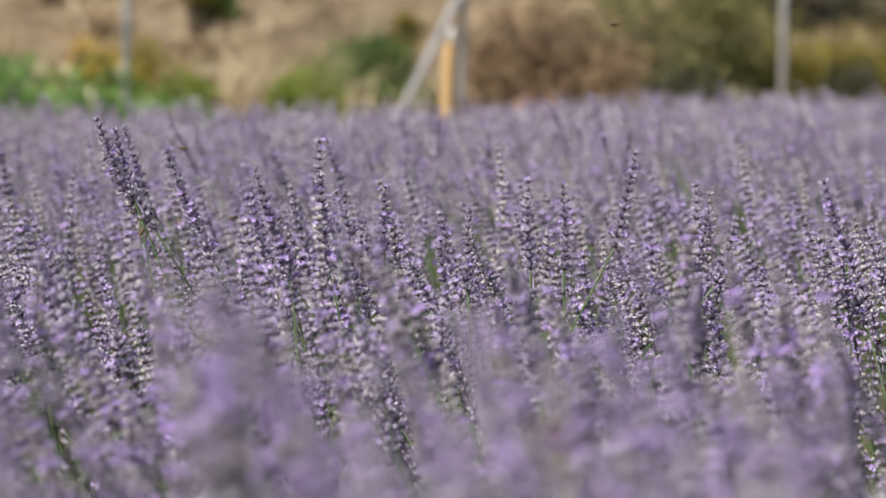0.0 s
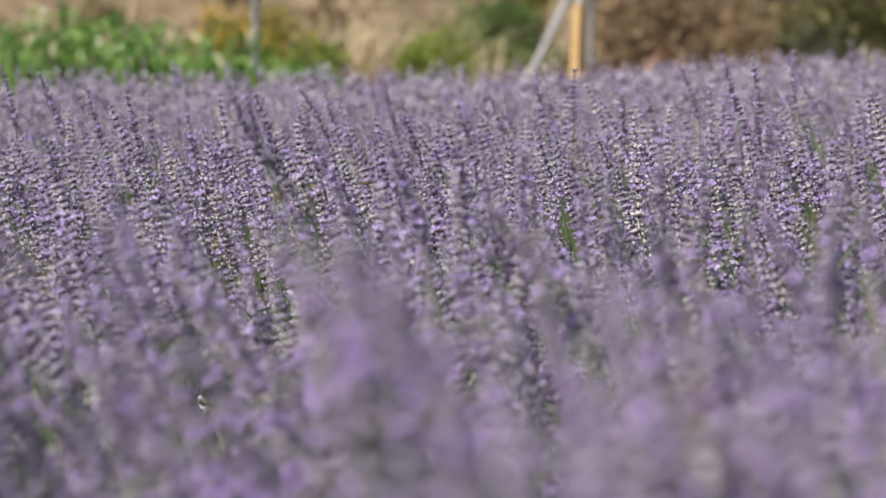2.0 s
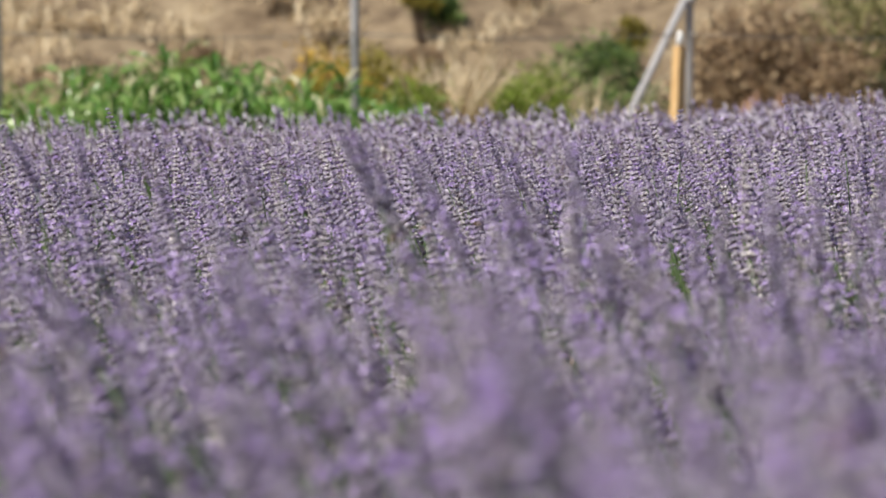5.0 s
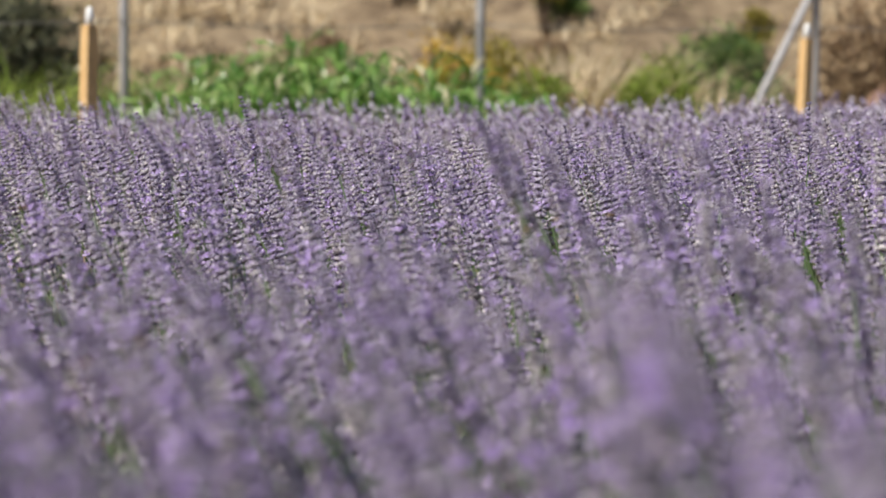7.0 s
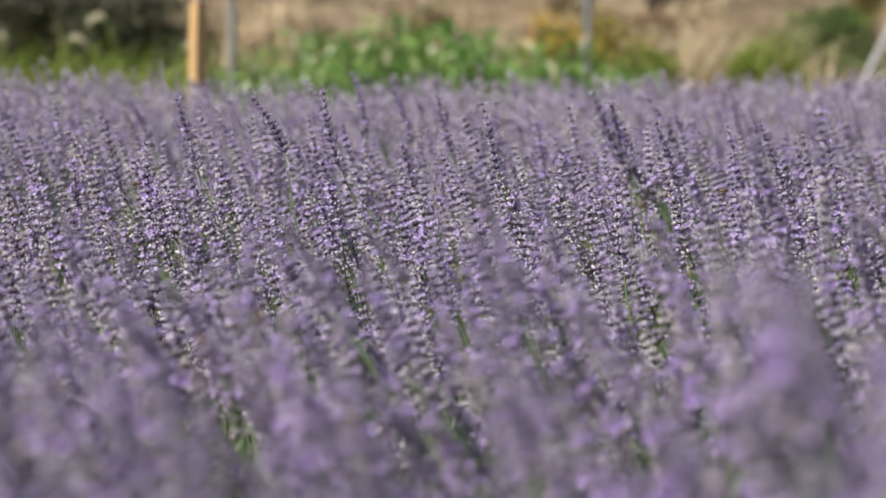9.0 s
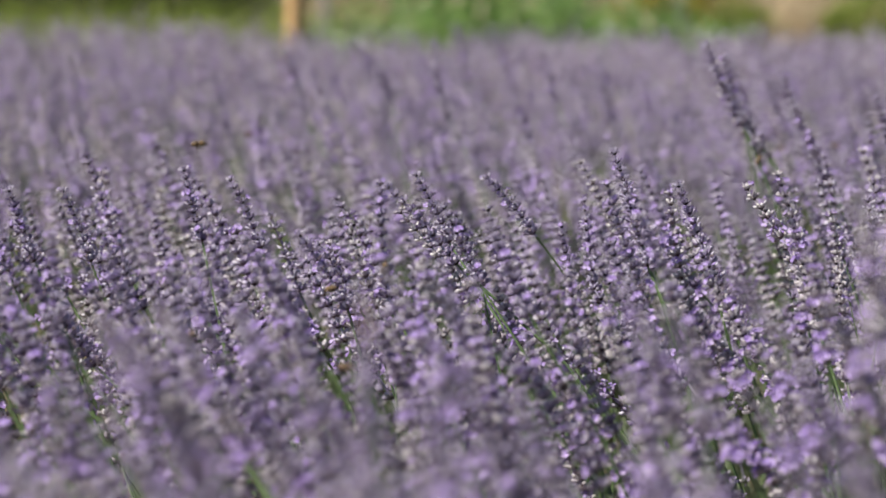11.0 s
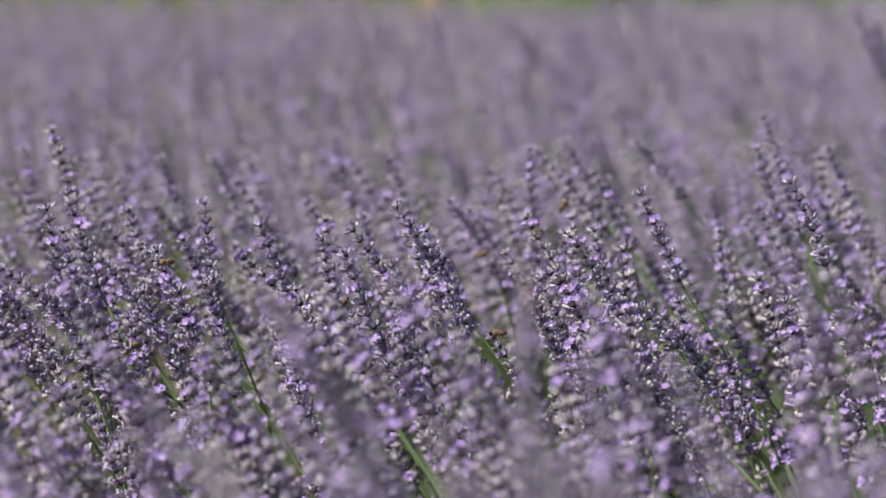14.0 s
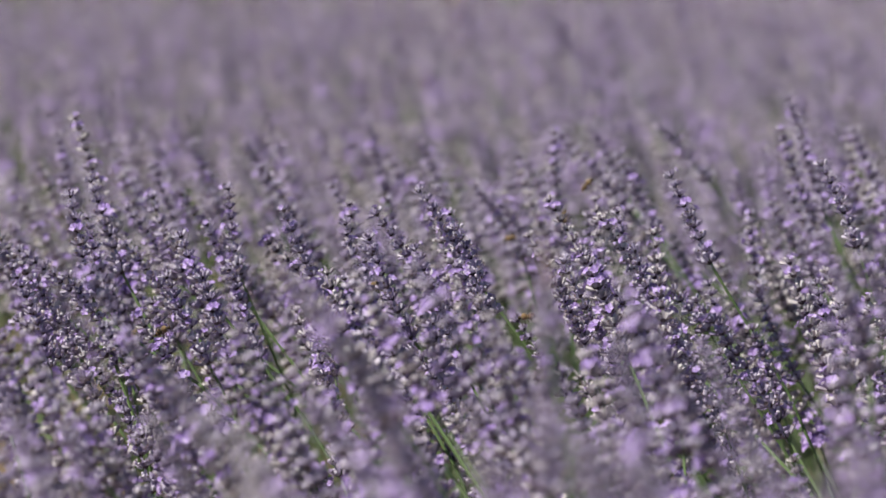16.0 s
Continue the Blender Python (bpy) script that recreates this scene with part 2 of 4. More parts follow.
def head_soup(length, lod, bloom, tint=0):
    """One flower head standing on its foot: whorls of calyces with a few open corollas; lod 0 is the finest, 3 the far one."""
    soup = Soup()
    bend = RNG.uniform(-0.15, 0.15, 2)
    low = RNG.uniform(0.014, 0.028) if RNG.random() < 0.5 else 0.0
    soup.add(*tube([(0, 0, -low - 0.004), (bend[0] * length * 0.25, bend[1] * length * 0.25, length * 0.5),
                    (bend[0] * length, bend[1] * length, length)], [0.0012, 0.0010, 0.0006], 3, cap=False), tint)
    z, whorls = 0.0, []
    gap = RNG.uniform(0.0088, 0.0102) if lod == 0 else RNG.uniform(0.0098, 0.0114)
    while z < length:
        whorls.append(z)
        z += gap * RNG.uniform(0.86, 1.14)
        gap = max(0.0076, gap * 0.975)
    if low:
        whorls.insert(0, -low)
    for wz in whorls:
        f = max(0.0, wz / length)
        c = np.array([bend[0] * wz * f, bend[1] * wz * f, wz])
        size = (1.0 - 0.46 * f ** 1.4) * RNG.uniform(0.86, 1.14) * (0.8 if wz < 0 else 1)
        burst = RNG.choice((0.12, 0.2, 0.5, 3.6))
        if lod == 3:
            # far off a whorl is one crown: bracts and underside shade dark below, pale calyces above
            r, turn = 0.0070 * size, RNG.uniform(0, 6.28)
            ring = [c + np.array([math.cos(turn + 1.2566 * k) * r, math.sin(turn + 1.2566 * k) * r, 0.0030 * size + RNG.normal(0, 0.0006)]) for k in range(5)]
            soup.add([c - (0, 0, 0.0014)] + ring, [(0, 1 + (k + 1) % 5, 1 + k) for k in range(5)], 3)
            flower = 1 if RNG.random() < bloom * burst else tint
            # three in ten upper facets are coloured dark as shaded gaps between calyces
            for k in range(5):
                soup.add([ring[k], ring[(k + 1) % 5], c + (0, 0, 0.0105 * size)], [(0, 1, 2)], 3 if RNG.random() < 0.3 else flower)
            continue
        # papery bracts cup the calyces; their dark colour adds the shade between whorls
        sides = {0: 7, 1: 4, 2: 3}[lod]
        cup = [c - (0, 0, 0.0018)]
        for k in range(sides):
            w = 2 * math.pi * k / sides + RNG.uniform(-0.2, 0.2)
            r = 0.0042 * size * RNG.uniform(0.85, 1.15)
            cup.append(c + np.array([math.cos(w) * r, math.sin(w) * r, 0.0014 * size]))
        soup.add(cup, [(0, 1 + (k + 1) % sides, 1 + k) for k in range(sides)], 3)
        full = {0: 15, 1: 8, 2: 5}[lod]
        n = max(5, round(full * (1 - 0.36 * f)))
        turn = RNG.uniform(0, 6.28)
        for k in range(n):
            w = turn + 2 * math.pi * k / n + RNG.uniform(-0.2, 0.2)
            inner = k % 3 == 2
            up = RNG.uniform(1.6, 3.2) if inner else RNG.uniform(0.50, 1.30)
            d = np.array([math.cos(w), math.sin(w), up])
            base = c + np.array([math.cos(w), math.sin(w), 0]) * (0.0014 if inner else 0.0028) * size + (0, 0, RNG.uniform(-0.0008, 0.0008))
            ln = {0: 0.0078, 1: 0.0084, 2: 0.0090}[lod] * size * RNG.uniform(0.86, 1.14)
            open_flower = RNG.random() < bloom * burst
            calyx(soup, base, d, ln, lod, 1 if lod == 2 and open_flower else tint)
            if open_flower and lod < 2:
                dn = d / np.linalg.norm(d)
                corolla(soup, base + dn * ln * 0.9, dn + RNG.normal(0, 0.3, 3), (0.0042 if lod == 0 else 0.0056) * size, 5 if lod == 0 else 3)
    return soup


def stem_soup(length, sides, segs):
    """A flower stalk from the ground side up to the head's foot at z = 0."""
    soup = Soup()
    bow = RNG.normal(0, 0.02, 2)
    zs = np.linspace(-length, 0, segs + 1)
    pts = [(bow[0] * math.sin(math.pi * -z / length), bow[1] * math.sin(math.pi * -z / length), z) for z in zs]
    pts.append((0, 0, 0.004))
    rad = list(np.linspace(0.0014, 0.0010, len(pts)))
    soup.add(*tube(pts, rad, sides, cap=False), 2)
    return soup


def scatter(name, soups, mats, placed, label, category):
    """Joins copies of the templates at the given poses (x, y, z, lean_x, lean_y, spin, scale, which) into one mesh."""
    V, T, M, base = [], [], [], 0
    tp = [s.arrays() for s in soups]
    which = placed[:, 7].astype(int)
    for w, (v, t, m) in enumerate(tp):
        rows = placed[which == w]
        if not len(rows):
            continue
        cs, sn = np.cos(rows[:, 5]), np.sin(rows[:, 5])
        x = (v[None, :, 0] * cs[:, None] - v[None, :, 1] * sn[:, None]) * rows[:, 6:7]
        y = (v[None, :, 0] * sn[:, None] + v[None, :, 1] * cs[:, None]) * rows[:, 6:7]
        z = np.repeat(v[None, :, 2], len(rows), 0) * rows[:, 6:7]
        # lean: shear turned into a rotation about the head's foot, small enough to keep lengths
        lx, ly = rows[:, 3:4], rows[:, 4:5]
        n = np.sqrt(1 + lx ** 2 + ly ** 2)
        ux, uy, uz = lx / n, ly / n, 1 / n
        kx, ky = -uy, ux
        ss = np.sqrt(ux ** 2 + uy ** 2) + 1e-9
        kx, ky = kx / ss, ky / ss
        dot = kx * x + ky * y
        rx = x * uz + ky * z * ss + kx * dot * (1 - uz)
        ry = y * uz - kx * z * ss + ky * dot * (1 - uz)
        rz = z * uz + (kx * y - ky * x) * ss
        out = np.stack([rx + rows[:, 0:1], ry + rows[:, 1:2], rz + rows[:, 2:3]], -1)
        k = len(v)
        V.append(out.reshape(-1, 3))
        T.append((t[None] + (np.arange(len(rows)) * k)[:, None, None] + base).reshape(-1, 3))
        M.append(np.tile(m, len(rows)))
        base += k * len(rows)
    me = mesh_of(name, np.concatenate(V), np.concatenate(T), mats, np.concatenate(M), True)
    return tagged(new(name, me), label, category, kind="stuff")


def tip_height(x, y):
    """Height of the flower heads' feet above the ground: mounded plants."""
    side = max(0.0, min(1.0, (abs(x / y) - 0.10) / 0.06)) * max(0.0, min(1.0, (y - 4.2) / 1.8))
    dip = max(0.0, min(1.0, (y - 1.4) / 0.4)) * max(0.0, min(1.0, (5.0 - y) / 1.2))
    dip *= 1 - 0.9 * max(0.0, min(1.0, (x / y + 0.02) / 0.05)) * max(0.0, min(1.0, (3.1 - y) / 0.4))
    far = max(0.0, min(1.0, (y - 7.5) / 1.5))
    return 0.552 + 0.045 * side + 0.018 * far - 0.048 * dip + 0.030 * noise.noise(Vector((x * 1.7, y * 1.7, 3.1))) + 0.02 * noise.noise(Vector((x * 5, y * 5, 9.1)))


def field_edge(x):
    """The far edge of the field runs slantwise behind the wooden posts."""
    return 11.55 + 1.02 * x if x < 1.5 else 13.08 + 0.5 * (x - 1.5)


def sow(r0, r1, density, heads, deep=0.085):
    """Random stalk poses in a sector of the field: x, y, z of the head's foot, lean, spin, size, which head."""
    n = int(0.258 * (r1 ** 2 - r0 ** 2) * density)
    r = np.sqrt(RNG.uniform(r0 ** 2, r1 ** 2, n))
    a = RNG.uniform(-0.276, 0.240, n)
    x, y = r * np.sin(a) - 0.05, r * np.cos(a)
    rows = []
    for i in range(n):
        if y[i] > field_edge(x[i]) or (y[i] < 1.4 and x[i] < -0.165 * y[i] - 0.1):
            continue
        # the plants stand in mounds with thin places between them
        if y[i] < 8 and noise.noise(Vector((x[i] * 3.2, y[i] * 2.2, 21))) + RNG.normal(0, 0.15) < (-0.36 if y[i] < 2.7 else -0.48):
            continue
        h = tip_height(x[i], y[i]) + max(-0.05, min(0.035, RNG.normal(0, 0.022))) - abs(RNG.normal(0, deep))
        rows.append((x[i], y[i], h, RNG.normal((-0.50 if x[i] < 0 else -0.30) if y[i] < 3.2 else -0.32, 0.16), RNG.normal(-0.02, 0.15), RNG.uniform(0, 6.28),
                     RNG.uniform(0.85, 1.15), RNG.integers(heads)))
    return np.array(rows)


def lavender_heads(lod, n, bloom, spread=(0.3, 0.9, 0.6, 1.9, 0.4, 1.1)):
    soups = []
    for k in range(n):
        h = head_soup(0.075 + 0.05 * k / max(1, n - 1), lod, bloom * spread[k % 6], 4 if k % (2 if lod == 0 else 4) == 1 else 0)
        soups.append(h)
    return soups


def with_stem(soups, sides, segs, length=0.30):
    for s in soups:
        st = stem_soup(length, sides, segs)
        v, t, _ = st.arrays()
        s.add(v, t, 2)
    return soups


MIXED = (0.2, 0.6, 0.4, 3.4, 0.3, 0.9)    # a few stalks in full bloom among fading ones
LAV = [CALYX, PETAL, STEM, BRACT_SHADE, FADED]


def build_far_lavender():
    mid = with_stem(lavender_heads(1, 14, 0.20, MIXED), 3, 2)
    far = with_stem(lavender_heads(2, 12, 0.20, MIXED), 3, 1, 0.26)
    edge = with_stem(lavender_heads(3, 8, 0.22), 3, 1, 0.24)
    rim = [plain_head(0.08 + 0.006 * k) for k in range(6)]
    label = "dense purple lavender in bloom on green stems"
    scatter("lavender_middle_field", mid, LAV, sow(2.8, 6.3, 250, 14), label, "lavender")
    scatter("lavender_back_field", far, LAV, sow(6.3, 7.6, 250, 12), label, "lavender")
    scatter("lavender_far_field", edge, LAV, sow(7.6, 9.6, 215, 8, 0.04), label, "lavender")
    scatter("lavender_field_edge", rim, LAV, sow(9.6, 15, 235, 6, 0.04), "purple lavender along the far edge of the field", "lavender")


def plain_head(length):
    """A whole head as one knobbly spindle on a stub of stalk, for plants that stand far aside."""
    soup = Soup()
    zs = np.linspace(0, length, 7)
    rr = [0.002] + [0.0080 * (1 - 0.5 * k / 5) * (0.5 if k % 2 else 1.15) for k in range(5)] + [0.001]
    # downward faces of each knob take the dark bract colour as underside shade
    for k in range(6):
        soup.add(*tube([(0, 0, zs[k]), (0, 0, zs[k + 1])], rr[k:k + 2], 4, cap=False), 3 if rr[k] < rr[k + 1] else 0)
    soup.add(*tube([(0, 0, -0.22), (0, 0, 0)], [0.002, 0.0015], 3, cap=False), 2)
    return soup


def build_side_rows():
    """The field goes on to both sides of the view and round the camera."""
    heads = [plain_head(0.08 + 0.006 * k) for k in range(6)]
    n = 9500
    xs, ys, rows = RNG.uniform(-6.0, 6.0, n), RNG.uniform(-1.8, 14.5, n), []
    for x, y in zip(xs, ys):
        inside = -0.285 < math.atan2(x + 0.13, y) and math.atan2(x + 0.02, y) < 0.255 and y > 0
        if inside or math.hypot(x, y) < 0.75 or y > field_edge(max(-3.2, x)):
            continue
        rows.append((x, y, tip_height(x, abs(y) + 0.3) - abs(RNG.normal(0, 0.05)), RNG.normal(-0.3, 0.16), RNG.normal(0, 0.15),
                     RNG.uniform(0, 6.28), RNG.uniform(0.85, 1.15), RNG.integers(6)))
    rows = np.array(rows)
    scatter("lavender_side_rows", heads, LAV, rows, "purple lavender in bloom beside the path", "lavender")
    n = 4 * len(rows)
    x, y = np.repeat(rows[:, 0], 4) + RNG.normal(0, 0.06, n), np.repeat(rows[:, 1], 4) + RNG.normal(0, 0.06, n)
    keep = ~((np.arctan2(x + 0.13, y) > -0.285) & (np.arctan2(x, y) < 0.25) & (y > 0)) & (np.hypot(x, y) > 0.7)
    x, y = x[keep], y[keep]
    ob = new("lavender_side_leaves", leaf_mesh("lavender_side_leaves", x, y, RNG.uniform(0.05, 0.42, len(x)), 0.11, 0.014, LAV_LEAF, up=0.9))
    tagged(ob, "grey-green leafy shoots of the lavender beside the path", "leaves", kind="stuff")


# tall stalks that stand out: x, y, z of the head's foot, then the head's lean and rise
EARLY_STALKS = (
    (-0.013, 3.549, 0.650, -0.050, 0.080),
    (-0.010, 3.599, 0.648, -0.030, 0.071),
    (0.076, 3.536, 0.585, -0.056, 0.110),
    (0.145, 3.358, 0.583, -0.033, 0.107),
    (0.134, 3.591, 0.576, -0.024, 0.084),
    (0.198, 3.537, 0.572, -0.020, 0.137),
    (0.221, 3.431, 0.555, -0.019, 0.107),
    (0.258, 3.547, 0.595, -0.009, 0.069),
    (0.238, 3.523, 0.525, -0.016, 0.101),
    (0.324, 3.508, 0.535, -0.020, 0.074),
    (0.339, 3.480, 0.557, -0.004, 0.085),
    (0.323, 3.536, 0.566, -0.001, 0.072),
    (0.391, 3.396, 0.585, -0.014, 0.092),
    (0.436, 3.452, 0.582, 0.008, 0.091),
    (0.484, 3.416, 0.607, 0.026, 0.097),
    (0.583, 3.519, 0.577, 0.022, 0.066),
    (0.597, 3.459, 0.569, 0.026, 0.068),
    (0.724, 3.414, 0.606, -0.029, 0.070),
)
LATE_STALKS = (
    (-0.609, 2.248, 0.544, -0.016, 0.073),
    (-0.612, 2.309, 0.532, -0.016, 0.064),
    (-0.604, 2.324, 0.553, -0.021, 0.070),
    (-0.580, 2.401, 0.541, -0.032, 0.058),
    (-0.620, 2.283, 0.533, -0.047, 0.047),
    (-0.560, 2.307, 0.523, -0.032, 0.059),
    (-0.526, 2.229, 0.501, -0.029, 0.065),
    (-0.520, 2.241, 0.527, -0.031, 0.061),
    (-0.508, 2.229, 0.494, -0.023, 0.069),
    (-0.618, 2.267, 0.480, -0.045, 0.054),
    (-0.562, 2.244, 0.476, -0.068, 0.050),
    (-0.571, 2.277, 0.439, -0.047, 0.047),
    (-0.551, 2.157, 0.423, -0.017, 0.064),
    (-0.598, 2.315, 0.481, -0.017, 0.064),
    (-0.548, 2.244, 0.481, -0.018, 0.064),
    (-0.625, 2.273, 0.501, -0.028, 0.060),
    (-0.522, 2.333, 0.551, -0.011, 0.065),
    (-0.523, 2.368, 0.527, -0.037, 0.055),
    (-0.494, 2.250, 0.503, -0.020, 0.065),
    (-0.487, 2.236, 0.463, -0.016, 0.064),
    (-0.445, 2.284, 0.511, -0.036, 0.091),
    (-0.422, 2.303, 0.517, -0.032, 0.072),
    (-0.391, 2.259, 0.515, -0.035, 0.069),
    (-0.398, 2.258, 0.481, -0.017, 0.064),
    (-0.448, 2.291, 0.485, -0.015, 0.064),
    (-0.416, 2.224, 0.500, -0.018, 0.063),
    (-0.357, 2.202, 0.522, -0.023, 0.063),
    (-0.352, 2.294, 0.554, -0.032, 0.066),
    (-0.354, 2.312, 0.533, -0.022, 0.065),
    (-0.335, 2.245, 0.532, -0.016, 0.068),
    (-0.428, 2.171, 0.468, -0.023, 0.063),
    (-0.465, 2.215, 0.425, -0.020, 0.063),
    (-0.373, 2.241, 0.423, -0.020, 0.063),
    (-0.432, 2.201, 0.429, -0.013, 0.065),
    (-0.459, 2.566, 0.543, -0.032, 0.058),
    (-0.505, 2.598, 0.536, -0.040, 0.079),
    (-0.428, 2.568, 0.526, -0.024, 0.061),
    (-0.324, 2.205, 0.499, -0.027, 0.067),
    (-0.276, 2.278, 0.460, -0.047, 0.069),
    (-0.330, 2.310, 0.437, -0.017, 0.064),
    (-0.267, 2.269, 0.495, -0.023, 0.062),
    (-0.244, 2.249, 0.502, -0.025, 0.061),
    (-0.240, 2.362, 0.532, -0.023, 0.062),
    (-0.193, 2.308, 0.516, -0.045, 0.054),
    (-0.193, 2.354, 0.558, -0.028, 0.065),
    (-0.176, 2.323, 0.486, -0.019, 0.063),
    (-0.164, 2.273, 0.444, -0.017, 0.064),
    (-0.184, 2.308, 0.420, -0.017, 0.064),
    (-0.143, 2.339, 0.456, -0.016, 0.064),
    (-0.104, 2.288, 0.488, -0.016, 0.065),
    (-0.081, 2.261, 0.473, -0.023, 0.068),
    (-0.091, 2.344, 0.570, -0.020, 0.063),
    (-0.081, 2.310, 0.416, -0.026, 0.060),
    (-0.078, 2.307, 0.436, -0.015, 0.064),
    (-0.293, 2.322, 0.417, -0.022, 0.063),
    (-0.337, 2.205, 0.409, -0.021, 0.062),
    (-0.210, 2.254, 0.478, -0.023, 0.062),
    (-0.200, 2.242, 0.423, -0.013, 0.065),
    (-0.243, 2.199, 0.459, -0.017, 0.064),
    (-0.197, 2.291, 0.462, -0.030, 0.059),
    (-0.313, 2.619, 0.536, -0.019, 0.097),
    (-0.267, 2.703, 0.566, -0.053, 0.068),
    (-0.247, 2.666, 0.555, -0.027, 0.063),
    (-0.280, 2.816, 0.575, -0.023, 0.062),
    (-0.209, 2.824, 0.583, -0.037, 0.054),
    (-0.118, 2.758, 0.581, -0.019, 0.078),
    (-0.113, 2.642, 0.541, -0.036, 0.093),
    (-0.350, 2.653, 0.533, -0.032, 0.067),
    (-0.347, 2.728, 0.526, -0.028, 0.060),
    (-0.248, 2.741, 0.545, -0.018, 0.064),
    (-0.171, 2.824, 0.528, -0.023, 0.062),
    (-0.122, 2.601, 0.525, -0.030, 0.059),
    (-0.160, 2.521, 0.517, -0.017, 0.064),
    (-0.113, 2.682, 0.568, -0.017, 0.064),
    (-0.283, 2.507, 0.516, -0.011, 0.065),
    (-0.063, 2.763, 0.563, -0.024, 0.069),
    (-0.433, 2.799, 0.570, -0.021, 0.062),
    (-0.607, 2.703, 0.565, -0.021, 0.062),
    (-0.624, 2.625, 0.551, -0.021, 0.062),
    (-0.740, 2.764, 0.565, -0.020, 0.063),
    (-0.574, 2.782, 0.559, -0.017, 0.064),
    (-0.492, 2.868, 0.570, -0.020, 0.063),
    (-0.091, 1.799, 0.551, -0.017, 0.078),
    (-0.074, 1.751, 0.554, -0.014, 0.067),
    (-0.314, 1.568, 0.497, -0.005, 0.066),
    (-0.402, 1.559, 0.500, -0.020, 0.063),
    (-0.449, 1.553, 0.493, -0.024, 0.061),
    (-0.233, 1.676, 0.471, -0.025, 0.061),
)
MIDDLE_STALKS = (
    (-0.817, 5.937, 0.606, -0.045, 0.100),
    (-0.658, 5.165, 0.620, -0.024, 0.085),
    (-0.564, 5.665, 0.604, -0.048, 0.109),
    (-0.457, 5.501, 0.619, -0.051, 0.106),
    (-0.412, 5.522, 0.641, -0.012, 0.095),
    (-0.339, 5.562, 0.626, -0.033, 0.104),
    (-0.262, 5.258, 0.617, -0.029, 0.084),
    (-0.190, 5.559, 0.608, -0.005, 0.084),
    (0.097, 5.455, 0.620, -0.037, 0.087),
    (0.236, 6.160, 0.610, -0.031, 0.103),
    (0.121, 5.638, 0.605, -0.028, 0.085),
    (-0.217, 5.538, 0.599, -0.019, 0.084),
    (0.239, 5.553, 0.598, -0.017, 0.088),
    (-0.002, 3.919, 0.619, -0.007, 0.069),
)
TURN_STALKS = (
    (-0.167, 4.298, 0.624, -0.011, 0.086),
    (-0.444, 4.327, 0.645, -0.029, 0.076),
    (-0.549, 4.248, 0.626, -0.022, 0.093),
    (-0.365, 4.176, 0.635, -0.032, 0.088),
    (-0.642, 4.220, 0.605, -0.025, 0.082),
    (0.007, 4.177, 0.629, -0.028, 0.084),
    (0.061, 4.313, 0.602, -0.025, 0.083),
    (0.212, 4.483, 0.581, -0.034, 0.097),
    (0.257, 4.250, 0.612, -0.018, 0.089),
    (-0.254, 4.211, 0.571, -0.039, 0.085),
)
RIGHT_STALKS = (
    (0.445, 5.483, 0.642, -0.014, 0.083),
    (0.502, 5.551, 0.645, -0.009, 0.084),
    (0.712, 5.538, 0.649, -0.023, 0.093),
    (0.803, 5.711, 0.655, -0.033, 0.096),
    (0.789, 5.370, 0.671, -0.022, 0.086),
    (0.667, 5.743, 0.616, -0.019, 0.087),
    (0.594, 5.612, 0.619, -0.014, 0.076),
    (0.934, 5.922, 0.655, -0.020, 0.095),
)
NEAR_STALKS = (
    (0.029, 1.462, 0.640, -0.007, 0.056),
    (-0.239, 1.547, 0.599, -0.001, 0.044),
)


DRIED_STALKS = (
    (-0.229, 1.437, 0.634, -0.002, 0.018),
    (-0.294, 1.423, 0.554, -0.002, 0.018),
    (0.185, 1.582, 0.595, -0.003, 0.018),
)


